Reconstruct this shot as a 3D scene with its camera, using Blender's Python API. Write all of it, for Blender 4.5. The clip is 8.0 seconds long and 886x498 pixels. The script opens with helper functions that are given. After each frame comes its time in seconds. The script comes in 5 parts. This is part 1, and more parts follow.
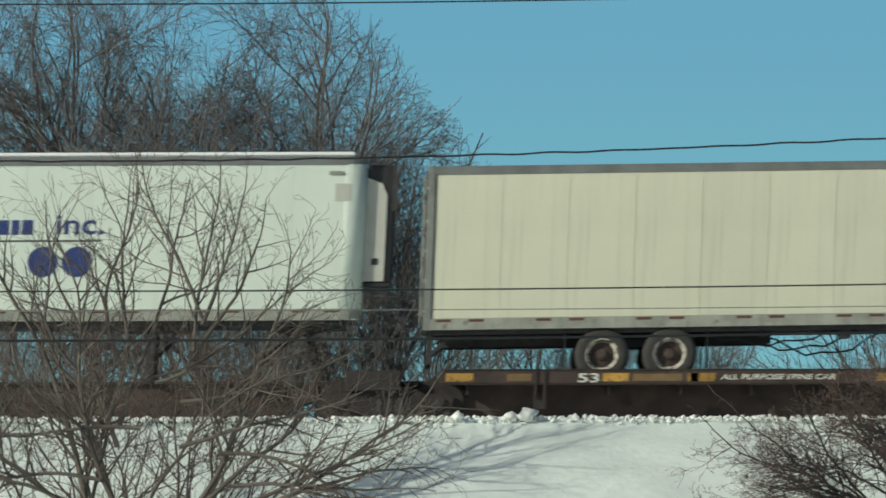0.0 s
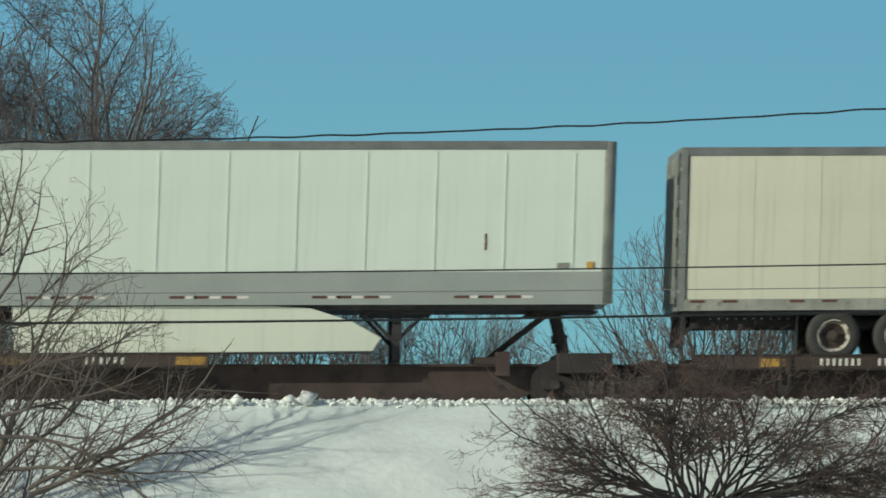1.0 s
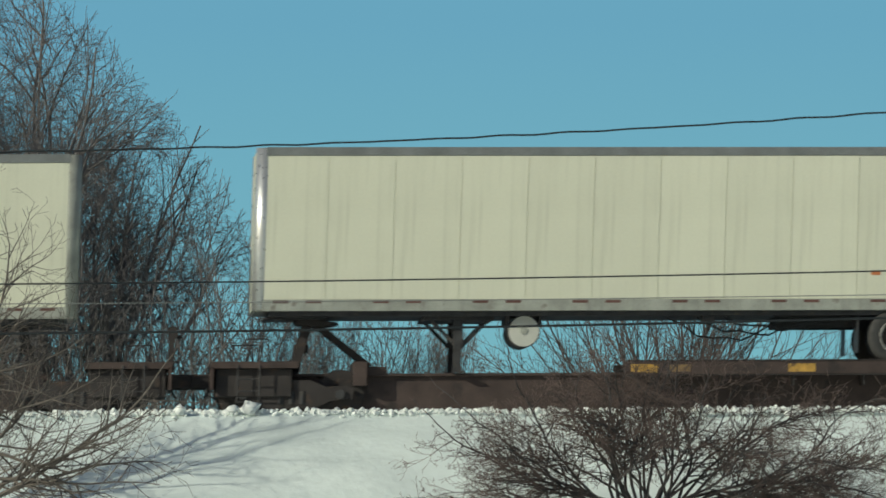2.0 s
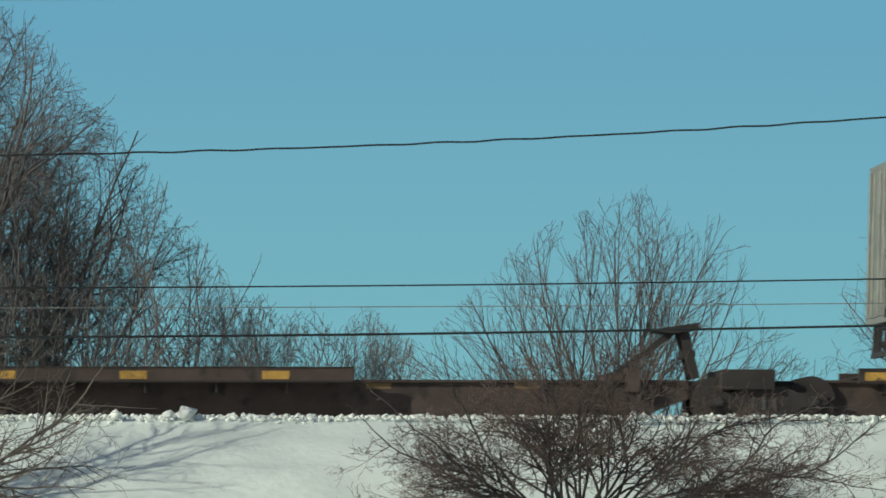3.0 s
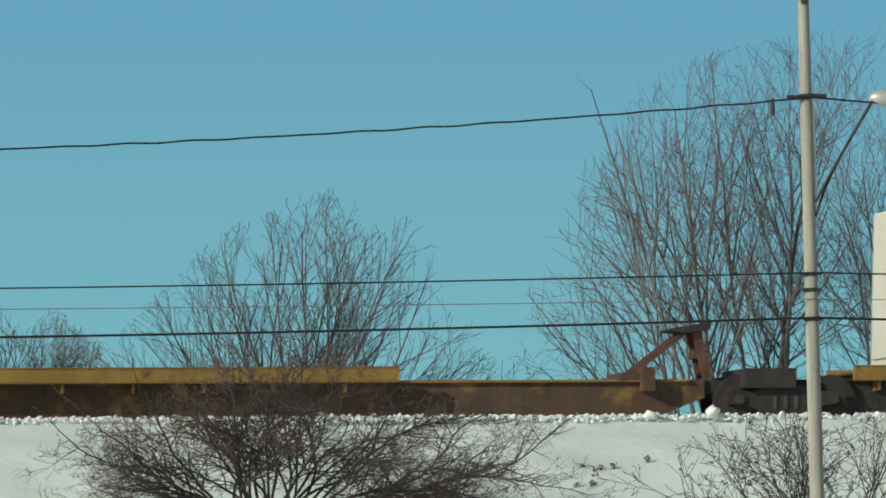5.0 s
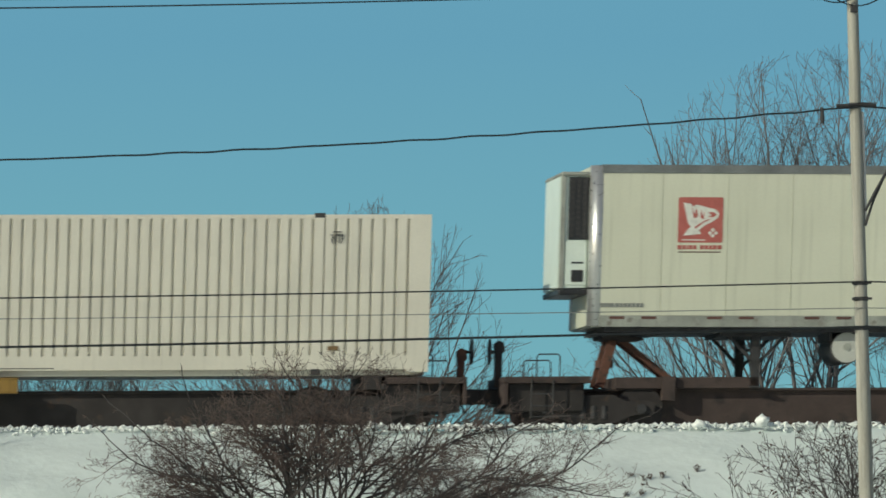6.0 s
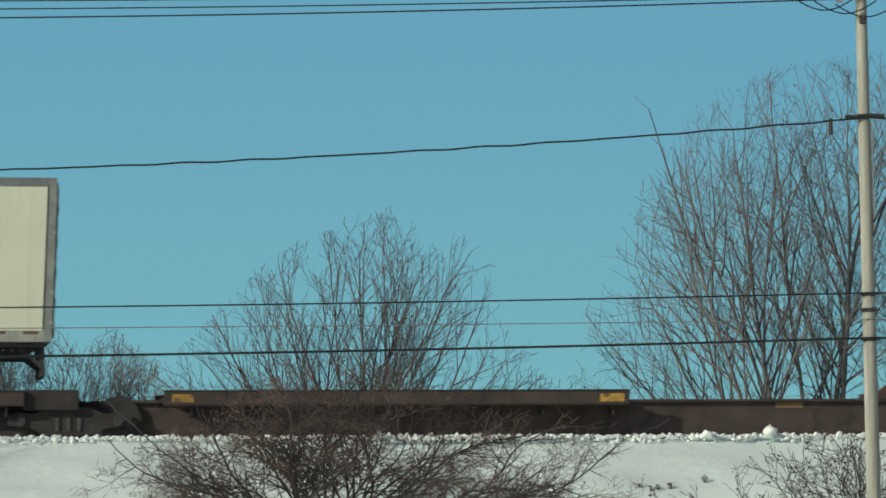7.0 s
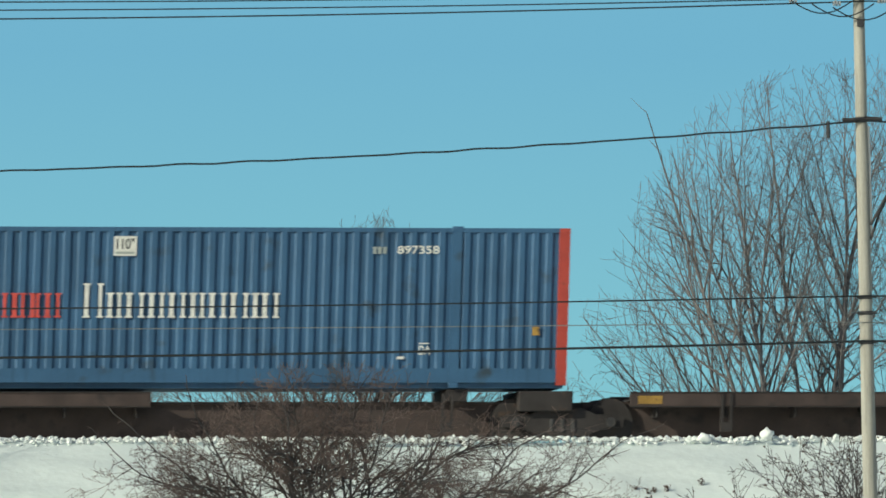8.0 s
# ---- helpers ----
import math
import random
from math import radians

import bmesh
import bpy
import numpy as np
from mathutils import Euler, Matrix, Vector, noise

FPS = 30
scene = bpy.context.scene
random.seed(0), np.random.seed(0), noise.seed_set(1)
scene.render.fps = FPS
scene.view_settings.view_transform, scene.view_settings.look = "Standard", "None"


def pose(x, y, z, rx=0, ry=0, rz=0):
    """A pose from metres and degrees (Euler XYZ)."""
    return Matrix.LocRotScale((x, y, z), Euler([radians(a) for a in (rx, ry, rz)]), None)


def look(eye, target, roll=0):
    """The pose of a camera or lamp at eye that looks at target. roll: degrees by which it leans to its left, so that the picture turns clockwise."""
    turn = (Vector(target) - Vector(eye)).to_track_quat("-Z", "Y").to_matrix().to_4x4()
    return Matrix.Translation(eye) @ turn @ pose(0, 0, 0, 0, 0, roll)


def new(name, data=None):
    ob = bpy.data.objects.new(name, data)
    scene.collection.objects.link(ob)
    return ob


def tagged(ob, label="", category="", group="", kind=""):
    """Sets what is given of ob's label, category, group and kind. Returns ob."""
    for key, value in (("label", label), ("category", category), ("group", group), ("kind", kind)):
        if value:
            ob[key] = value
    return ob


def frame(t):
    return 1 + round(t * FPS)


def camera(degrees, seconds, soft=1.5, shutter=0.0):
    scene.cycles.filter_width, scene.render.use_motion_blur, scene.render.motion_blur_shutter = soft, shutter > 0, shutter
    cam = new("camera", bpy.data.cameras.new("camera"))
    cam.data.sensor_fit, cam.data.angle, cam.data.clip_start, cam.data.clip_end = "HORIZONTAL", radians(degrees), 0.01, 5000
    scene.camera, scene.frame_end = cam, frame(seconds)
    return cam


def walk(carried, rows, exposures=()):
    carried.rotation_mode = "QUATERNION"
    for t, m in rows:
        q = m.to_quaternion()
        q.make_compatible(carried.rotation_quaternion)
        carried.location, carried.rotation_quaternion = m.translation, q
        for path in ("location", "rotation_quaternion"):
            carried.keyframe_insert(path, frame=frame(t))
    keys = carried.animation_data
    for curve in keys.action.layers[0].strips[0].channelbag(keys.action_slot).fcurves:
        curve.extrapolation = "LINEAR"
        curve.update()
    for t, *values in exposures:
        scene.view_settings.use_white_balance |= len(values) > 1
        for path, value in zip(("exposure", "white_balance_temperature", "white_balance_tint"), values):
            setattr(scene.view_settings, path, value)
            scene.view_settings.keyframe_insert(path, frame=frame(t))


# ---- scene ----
# ---- camera: a tripod far off, panning with a long lens
cam = camera(9.244, 8.0, soft=1.7, shutter=0.42)
scene.cycles.rolling_shutter_type, scene.cycles.rolling_shutter_duration = "TOP", 0.12
EYE = -2.2
PAN = [
    (0.0, -0.4614, 3.1176, 0.1174),
    (0.1, -1.0650, 3.0775, 0.1786),
    (0.2, -1.4302, 3.0426, 0.2399),
    (0.4, -1.9211, 2.9992, 0.3920),
    (0.5, -2.0529, 2.9821, 0.3198),
    (0.7, -2.2689, 2.9502, 0.1973),
    (0.9, -2.6780, 2.9364, 0.1777),
    (1.0, -2.7945, 2.9355, 0.1679),
    (1.2, -2.9069, 2.9350, 0.2864),
    (2.3, -3.5763, 3.0758, 0.3183),
    (2.5, -3.7136, 3.0935, 0.2819),
    (3.0, -4.0585, 3.0975, 0.0701),
    (3.1, -4.1560, 3.0960, 0.1661),
    (3.2, -4.3280, 3.0800, 0.2600),
    (3.3, -4.4900, 3.0740, 0.3620),
    (3.5, -4.7393, 3.0602, 0.5566),
    (3.7, -4.9695, 3.0450, 0.3000),
    (3.8, -5.1746, 3.0325, 0.5074),
    (3.9, -6.3805, 3.0742, 0.2929),
    (4.0, -6.8509, 3.0450, 0.2844),
    (4.2, -7.3935, 3.0148, 0.4577),
    (5.3, -7.1772, 3.1207, 0.4818),
    (5.5, -6.9854, 3.1415, 0.4233),
    (6.0, -6.7943, 3.1901, 0.4582),
    (6.5, -6.7023, 3.2503, 0.4813),
    (7.0, -6.7149, 3.2980, 0.3431),
    (7.5, -6.7300, 3.3300, 0.2700),
    (8.0, -6.7518, 3.3204, 0.2191),
]
walk(cam, [(t, pose(0, 0, EYE, 90 + pitch, lean, yaw)) for t, yaw, pitch, lean in PAN],
     exposures=[(0.0, 0.03), (1.2, 0.0), (4.2, 0.0), (5.5, 0.0), (6.0, -0.11), (6.5, -0.08), (7.0, -0.04), (7.4, 0.0), (7.8, 0.16), (8.0, 0.27)])


def travel(t):
    """How far the train has rolled at t seconds."""
    return -(26.0487 * t + 0.00913 * t * t)


# ---- world, sun
world = bpy.data.worlds.new("world")
scene.world = world
world.use_nodes = True
wn = world.node_tree.nodes
sky = wn.new("ShaderNodeTexSky")
sky.sky_type, sky.sun_disc = "NISHITA", False
SUN_UP, SUN_WAY = 23.5, Vector((-0.874, -0.486))
sky.sun_elevation, sky.sun_rotation = radians(SUN_UP), math.atan2(SUN_WAY.x, SUN_WAY.y)
world.node_tree.links.new(sky.outputs[0], wn["Background"].inputs[0])
wn["Background"].inputs[1].default_value = 0.058
sun = new("sun", bpy.data.lights.new("sun", "SUN"))
sun.data.energy, sun.data.angle, sun.data.color = 2.8, radians(0.5), (1.0, 0.985, 0.80)
c = math.cos(radians(SUN_UP))
sun.matrix_world = look((SUN_WAY.x * c * 50, SUN_WAY.y * c * 50, math.sin(radians(SUN_UP)) * 50), (0, 0, 0))


# ---- materials
def material(name, colour, rough=0.6, metal=0.0, vary=0.15, size=3.0, grain=40.0, bump=0.0, streak=0.0, dirt=None, dirt_at=0.6,
             own=0.0, stretch=(1, 1, 1), coat=0.0):
    """A painted, worn surface: broad and fine variation, streaks, dirt, relief; own: tone by piece."""
    m = bpy.data.materials.new(name)
    m.use_nodes = True
    n, k = m.node_tree.nodes, m.node_tree.links.new
    b = n["Principled BSDF"]
    b.inputs["Metallic"].default_value = metal
    b.inputs["Coat Weight"].default_value = coat
    co = n.new("ShaderNodeTexCoord")
    mp = n.new("ShaderNodeMapping")
    mp.inputs["Scale"].default_value = stretch
    k(co.outputs["Object"], mp.inputs[0])

    def noisy(scale, detail, vec):
        t = n.new("ShaderNodeTexNoise")
        t.inputs["Scale"].default_value, t.inputs["Detail"].default_value = scale, detail
        k(vec, t.inputs["Vector"])
        return t.outputs[0]

    def spread(val, lo, hi, a, z):
        r = n.new("ShaderNodeMapRange")
        for i, x in enumerate((lo, hi, a, z)):
            r.inputs[1 + i].default_value = x
        k(val, r.inputs[0])
        return r.outputs[0]

    def times(p, q):
        t = n.new("ShaderNodeMath")
        t.operation = "MULTIPLY"
        k(p, t.inputs[0]), k(q, t.inputs[1])
        return t.outputs[0]

    big, fine = noisy(size, 4, mp.outputs[0]), noisy(grain, 3, mp.outputs[0])
    tone = times(spread(big, 0.3, 0.7, 1 - vary, 1 + vary), spread(fine, 0.3, 0.7, 1 - vary * 0.6, 1 + vary * 0.6))
    if streak:
        ms = n.new("ShaderNodeMapping")
        ms.inputs["Scale"].default_value = (9, 9, 0.35)
        k(co.outputs["Object"], ms.inputs[0])
        tone = times(tone, spread(noisy(1.0, 5, ms.outputs[0]), 0.52, 0.8, 1.0, 1 - streak))
    if own:
        oi = n.new("ShaderNodeObjectInfo")
        tone = times(tone, spread(oi.outputs["Random"], 0, 1, 1 - own, 1 + own))
    sc = n.new("ShaderNodeVectorMath")
    sc.operation = "SCALE"
    sc.inputs[0].default_value = colour
    k(tone, sc.inputs["Scale"])
    out = sc.outputs[0]
    if dirt:
        mx = n.new("ShaderNodeMix")
        mx.data_type = "RGBA"
        k(spread(noisy(size * 1.7, 6, co.outputs["Object"]), dirt_at, dirt_at + 0.12, 0, 1), mx.inputs[0])
        k(out, mx.inputs[6])
        mx.inputs[7].default_value = (*dirt, 1)
        out = mx.outputs[2]
    k(out, b.inputs["Base Color"])
    k(spread(fine, 0.3, 0.7, max(0.05, rough - 0.1), min(1, rough + 0.1)), b.inputs["Roughness"])
    if bump:
        bp = n.new("ShaderNodeBump")
        bp.inputs["Strength"].default_value, bp.inputs["Distance"].default_value = 0.6, bump
        k(fine, bp.inputs["Height"]), k(bp.outputs[0], b.inputs["Normal"])
    return m


CREAM = material("aged_cream_panel", (0.67, 0.68, 0.545), 0.42, vary=0.045, size=0.8, grain=25, streak=0.13, own=0.035)
CREAM_BODY = material("aged_cream_body", (0.65, 0.66, 0.52), 0.45, vary=0.05, size=0.8, streak=0.12)
WHITE = material("white_panel", (0.70, 0.79, 0.72), 0.38, vary=0.03, size=0.8, streak=0.06, own=0.02)
WHITE_BODY = material("white_body", (0.69, 0.78, 0.71), 0.4, vary=0.04, streak=0.06)
IVORY = material("ivory_panel", (0.69, 0.74, 0.635), 0.4, vary=0.03, size=0.8, streak=0.08, own=0.02)
RAIL = material("weathered_aluminium", (0.34, 0.355, 0.315), 0.6, 0.15, 0.2, 2.5, 50, streak=0.3, dirt=(0.22, 0.21, 0.18), dirt_at=0.6)
TOPRAIL = material("grey_top_rail", (0.19, 0.205, 0.205), 0.55, 0.2, 0.2, 2.0, 40)
REARGREY = material("grimy_rear_frame", (0.23, 0.25, 0.235), 0.6, 0.1, 0.2, 2.5, 30, streak=0.3)
BAND = material("grey_lower_band", (0.37, 0.41, 0.385), 0.5, 0.2, 0.07, 1.2, 30)
CHROME = material("bright_steel", (0.62, 0.63, 0.62), 0.35, 0.7, 0.05, 3, 12)
HUBGREY = material("dull_aluminium_hub", (0.36, 0.36, 0.34), 0.5, 0.3, 0.3, 9, 30, dirt=(0.05, 0.05, 0.05), dirt_at=0.52)
BLACK = material("black_plastic", (0.028, 0.029, 0.032), 0.45, vary=0.2)
UNDER = material("dark_undercarriage", (0.038, 0.038, 0.04), 0.7, vary=0.3, size=5, dirt=(0.07, 0.06, 0.05), dirt_at=0.58)
TYRE = material("dusty_tyre", (0.042, 0.042, 0.041), 0.85, vary=0.2, size=8, grain=60, bump=0.004)
RIM = material("white_steel_rim", (0.58, 0.56, 0.50), 0.55, 0.1, 0.2, 5, 40, dirt=(0.10, 0.075, 0.06), dirt_at=0.5)
HUB = material("rusty_hub", (0.075, 0.055, 0.047), 0.75, 0.1, 0.3, 12, 50)
RUST = material("rust_brown_steel", (0.064, 0.045, 0.040), 0.75, 0.1, 0.3, 1.6, 30, bump=0.002, dirt=(0.035, 0.028, 0.026), dirt_at=0.56)
CARBLACK = material("grimy_black_steel", (0.036, 0.031, 0.030), 0.75, 0.1, 0.3, 2.2, 30, bump=0.003, dirt=(0.07, 0.045, 0.033), dirt_at=0.6)
CARYELLOW = material("railcar_yellow_paint", (0.28, 0.17, 0.04), 0.6, 0.0, 0.2, 1.5, 30, streak=0.35, dirt=(0.13, 0.06, 0.035), dirt_at=0.57)
CARBROWN = material("faded_orange_brown_steel", (0.085, 0.050, 0.030), 0.7, 0.0, 0.25, 1.4, 30, streak=0.3, dirt=(0.21, 0.125, 0.035), dirt_at=0.57)
STRIPE = material("yellow_stripe", (0.40, 0.235, 0.05), 0.6, vary=0.25, size=4, grain=25, dirt=(0.13, 0.08, 0.04), dirt_at=0.53, own=0.35)
DULL = material("faded_stripe", (0.20, 0.13, 0.06), 0.65, vary=0.2, size=4)
LETTER = material("white_lettering", (0.72, 0.72, 0.66), 0.5, vary=0.12, size=8)
INK = material("dark_lettering", (0.035, 0.04, 0.045), 0.5, vary=0.15, size=8)
NAVY = material("navy_blue_print", (0.03, 0.055, 0.2), 0.45, vary=0.12, size=5)
RED = material("red_print", (0.47, 0.045, 0.055), 0.45, vary=0.1, size=5, own=0.05)
REDSIGN = material("faded_red_sign", (0.46, 0.13, 0.11), 0.5, vary=0.12, size=5)
REDDISH = material("faded_red_print", (0.58, 0.085, 0.07), 0.5, vary=0.15, size=5)
TAPE = material("red_reflective_tape", (0.115, 0.052, 0.042), 0.5, vary=0.2, size=8, own=0.15)
AMBER = material("orange_marker", (0.5, 0.17, 0.06), 0.4, vary=0.1)
SKYBLUE = material("mid_blue_print", (0.03, 0.12, 0.20), 0.45, vary=0.15, size=4)
TAN = material("tan_print", (0.50, 0.36, 0.24), 0.5, vary=0.15, size=6)
BLUE = material("blue_container_paint", (0.042, 0.118, 0.222), 0.45, vary=0.12, size=0.9, grain=30, streak=0.3, dirt=(0.035, 0.06, 0.085), dirt_at=0.6)
BLUEDARK = material("dark_blue_patch", (0.012, 0.035, 0.10), 0.4, vary=0.2, size=3)
REDPOST = material("orange_red_post", (0.42, 0.06, 0.042), 0.45, vary=0.15, size=2, dirt=(0.2, 0.05, 0.04), dirt_at=0.63)
BONE = material("bone_white_container_paint", (0.73, 0.70, 0.60), 0.42, vary=0.05, size=0.9, grain=30, streak=0.12)
SNOWCAP = material("roof_snow", (0.86, 0.88, 0.9), 0.7, vary=0.04, size=3, bump=0.01)
WOOD = material("weathered_grey_pole", (0.36, 0.35, 0.30), 0.8, vary=0.2, size=2.5, grain=30, bump=0.004, stretch=(6, 6, 0.4))
GLASSY = material("grey_insulator", (0.35, 0.37, 0.38), 0.25, vary=0.1)
WIRE = material("black_wire", (0.012, 0.016, 0.018), 0.6, vary=0.2)
WIREPALE = material("pale_wire", (0.22, 0.23, 0.22), 0.5, 0.3, 0.2)
LAMPGREY = material("lamp_grey", (0.6, 0.6, 0.58), 0.4, 0.3, 0.1)
STEEL = material("rail_steel", (0.2, 0.17, 0.15), 0.45, 0.7, 0.2, 5)
BARK = material("grey_brown_bark", (0.135, 0.118, 0.103), 0.9, vary=0.35, size=1.2, grain=25)
BARKDARK = material("dark_wet_bark", (0.064, 0.057, 0.056), 0.9, vary=0.3, size=1.2, grain=25)
BARKBUSH = material("grey_brown_stems", (0.14, 0.118, 0.11), 0.9, vary=0.3, size=0.6, grain=15)
BARKFAR = material("pale_grey_bark", (0.178, 0.165, 0.160), 0.9, vary=0.3, size=0.6, grain=15)
TWIG = material("red_brown_twigs", (0.128, 0.092, 0.080), 0.9, vary=0.3, size=0.8, grain=20)
DRYLEAF = material("dry_brown_leaf", (0.09, 0.06, 0.045), 0.9, vary=0.3)
FAINT = material("faded_grey_print", (0.24, 0.25, 0.23), 0.5, vary=0.15, size=8)
PANEL_GREY = material("light_grey_hatch", (0.52, 0.53, 0.48), 0.5, vary=0.06)

SNOW = material("crusted_snow", (0.745, 0.83, 0.80), 0.65, vary=0.05, size=0.5, grain=6, bump=0.03)
CHUNK = material("ploughed_snow_chunk", (0.84, 0.88, 0.85), 0.6, vary=0.04, size=2.0, grain=14, bump=0.02)

BACK = bpy.data.materials.new("clear_winter_sky")
BACK.use_nodes = True
bn, bk = BACK.node_tree.nodes, BACK.node_tree.links.new
bn.remove(bn["Principled BSDF"])
em, ge, sp, mr, cr = (bn.new("ShaderNode" + x) for x in ("Emission", "NewGeometry", "SeparateXYZ", "MapRange", "ValToRGB"))
bk(ge.outputs["Position"], sp.inputs[0]), bk(sp.outputs[2], mr.inputs[0])
mr.inputs[1].default_value, mr.inputs[2].default_value = 15.0, 215.0
cr.color_ramp.elements[0].color, cr.color_ramp.elements[1].color = (0.203, 0.492, 0.528, 1), (0.139, 0.376, 0.515, 1)
bk(mr.outputs[0], cr.inputs[0]), bk(cr.outputs[0], em.inputs[0]), bk(em.outputs[0], bn["Material Output"].inputs[0])


# ---- building helpers
def part(name, bm, mat, parent=None, label=""):
    me = bpy.data.meshes.new(name)
    bm.to_mesh(me)
    bm.free()
    me.materials.append(mat)
    ob = new(name, me)
    if parent is not None:
        ob.parent = parent
    return tagged(ob, label) if label else ob


def share(name, me, parent, place, label=""):
    ob = new(name, me)
    ob.parent, ob.location = parent, place
    return tagged(ob, label) if label else ob


def thing(name, place, label, category, group="", turn=(0, 0, 0)):
    ob = new(name)
    ob.matrix_basis = pose(*place, *turn)
    return tagged(ob, label, category, group)


def box(bm, x0, x1, y0, y1, z0, z1, bevel=0.0, seg=1):
    r = bmesh.ops.create_cube(bm, size=1)
    bmesh.ops.scale(bm, vec=(abs(x1 - x0), abs(y1 - y0), abs(z1 - z0)), verts=r["verts"])
    bmesh.ops.translate(bm, vec=((x0 + x1) / 2, (y0 + y1) / 2, (z0 + z1) / 2), verts=r["verts"])
    if bevel:
        bmesh.ops.bevel(bm, geom=list({e for v in r["verts"] for e in v.link_edges}), offset=bevel, segments=seg, affect="EDGES")
    return bm


def boxes(*rows, bevel=0.0):
    bm = bmesh.new()
    for r in rows:
        box(bm, *r, bevel=bevel)
    return bm


def split(name, rows, mat, parent, label="", bevel=0.0):
    """Alike pieces, each a part of its own."""
    for r in rows:
        part(name, boxes(r, bevel=bevel), mat, parent, label)


def rod(bm, p, q, r, seg=8, r2=None):
    p, q = Vector(p), Vector(q)
    m = Matrix.Translation((p + q) / 2) @ (q - p).to_track_quat("Z", "Y").to_matrix().to_4x4()
    bmesh.ops.create_cone(bm, cap_ends=True, segments=seg, radius1=r, radius2=r if r2 is None else r2, depth=(q - p).length, matrix=m)
    return bm


def beam(bm, p, q, w, d):
    """A square bar from p to q, w wide in the picture's plane and d deep."""
    p, q = Vector(p), Vector(q)
    ax = (q - p).normalized()
    sd = ax.cross(Vector((0, 1, 0))).normalized() * w / 2
    dp = Vector((0, d / 2, 0))
    vs = [bm.verts.new(c + i * sd + j * dp) for c in (p, q) for i, j in ((-1, -1), (1, -1), (1, 1), (-1, 1))]
    for f in ((0, 1, 2, 3), (7, 6, 5, 4), (0, 4, 5, 1), (1, 5, 6, 2), (2, 6, 7, 3), (3, 7, 4, 0)):
        bm.faces.new([vs[i] for i in f])
    bmesh.ops.recalc_face_normals(bm, faces=bm.faces)
    return bm


def pipe(name, pts, r, mat, parent, sides=6):
    """One bent pipe or hose along the points."""
    bm = bmesh.new()
    pts = [Vector(p) for p in pts]
    rings = []
    for i, p in enumerate(pts):
        d = (pts[min(i + 1, len(pts) - 1)] - pts[max(i - 1, 0)]).normalized()
        u = d.cross(Vector((0.31, 0.9, 0.17))).normalized()
        w = d.cross(u)
        rings.append([bm.verts.new(p + r * (u * math.cos(2 * math.pi * k / sides) + w * math.sin(2 * math.pi * k / sides))) for k in range(sides)])
    for a, b in zip(rings, rings[1:]):
        for k in range(sides):
            bm.faces.new((a[k], a[(k + 1) % sides], b[(k + 1) % sides], b[k]))
    bm.faces.new(rings[0][::-1]), bm.faces.new(rings[-1])
    bmesh.ops.recalc_face_normals(bm, faces=bm.faces)
    return part(name, bm, mat, parent)


def plate(outline, y0, y1):
    """An upright plate with the outline (x, z), from y0 to y1."""
    bm = bmesh.new()
    a = [bm.verts.new((x, y0, z)) for x, z in outline]
    b = [bm.verts.new((x, y1, z)) for x, z in outline]
    bm.faces.new(a), bm.faces.new(b[::-1])
    for i in range(len(a)):
        j = (i + 1) % len(a)
        bm.faces.new((a[j], a[i], b[i], b[j]))
    bmesh.ops.recalc_face_normals(bm, faces=bm.faces)
    return bm


def disc(cx, cz, r, y0, y1, seg=28):
    return rod(bmesh.new(), (cx, y0, cz), (cx, y1, cz), r, seg)


def words(body, x, z, width, height, mat, parent, y=-0.006, name="lettering", lean=0.0):
    """Lettering on the side that faces -y, its lower left corner at x, z."""
    cu = bpy.data.curves.new("letters", "FONT")
    cu.body, cu.extrude, cu.offset = body, 0.0, 0.018
    tmp = new("letters", cu)
    bpy.context.view_layer.update()
    me = bpy.data.meshes.new_from_object(tmp.evaluated_get(bpy.context.evaluated_depsgraph_get()))
    bpy.data.objects.remove(tmp)
    xs, zs = [v.co.x for v in me.vertices], [v.co.y for v in me.vertices]
    w, h = max(xs) - min(xs), max(zs) - min(zs)
    x_min, z_min = min(xs), min(zs)
    for v in me.vertices:
        u, t = (v.co.x - x_min) / w, (v.co.y - z_min) / h
        v.co = (x + u * width + lean * t * height, y, z + t * height)
    me.materials.clear()
    me.materials.append(mat)
    ob = new(name, me)
    ob.parent = parent
    return ob


def tubes(name, segs, mat, sides=3, parent=None):
    """Many tapered sticks (p, q, r, r2) in one mesh."""
    a = np.array([(*p, *q, r, s) for p, q, r, s in segs], float)
    p, q, r, s = a[:, :3], a[:, 3:6], a[:, 6:7], a[:, 7:8]
    d = q - p
    d /= np.maximum(np.linalg.norm(d, axis=1, keepdims=True), 1e-9)
    ref = np.where(np.abs(d[:, 2:3]) > 0.9, (1.0, 0, 0), (0, 0, 1.0))
    u = np.cross(d, ref)
    u /= np.linalg.norm(u, axis=1, keepdims=True)
    w = np.cross(d, u)
    ring = [(u * math.cos(t) + w * math.sin(t)) for t in (2 * math.pi * i / sides for i in range(sides))]
    v = np.stack([p + r * k for k in ring] + [q + s * k for k in ring], 1)
    n = len(a)
    base = (np.arange(n) * 2 * sides)[:, None]
    f = np.concatenate([base + np.array([[i, (i + 1) % sides, sides + (i + 1) % sides, sides + i]]) for i in range(sides)])
    me = bpy.data.meshes.new(name)
    me.from_pydata(v.reshape(-1, 3).tolist(), [], f.tolist())
    me.polygons.foreach_set("use_smooth", [True] * len(me.polygons))
    me.materials.append(mat)
    ob = new(name, me)
    if parent is not None:
        ob.parent = parent
    return ob


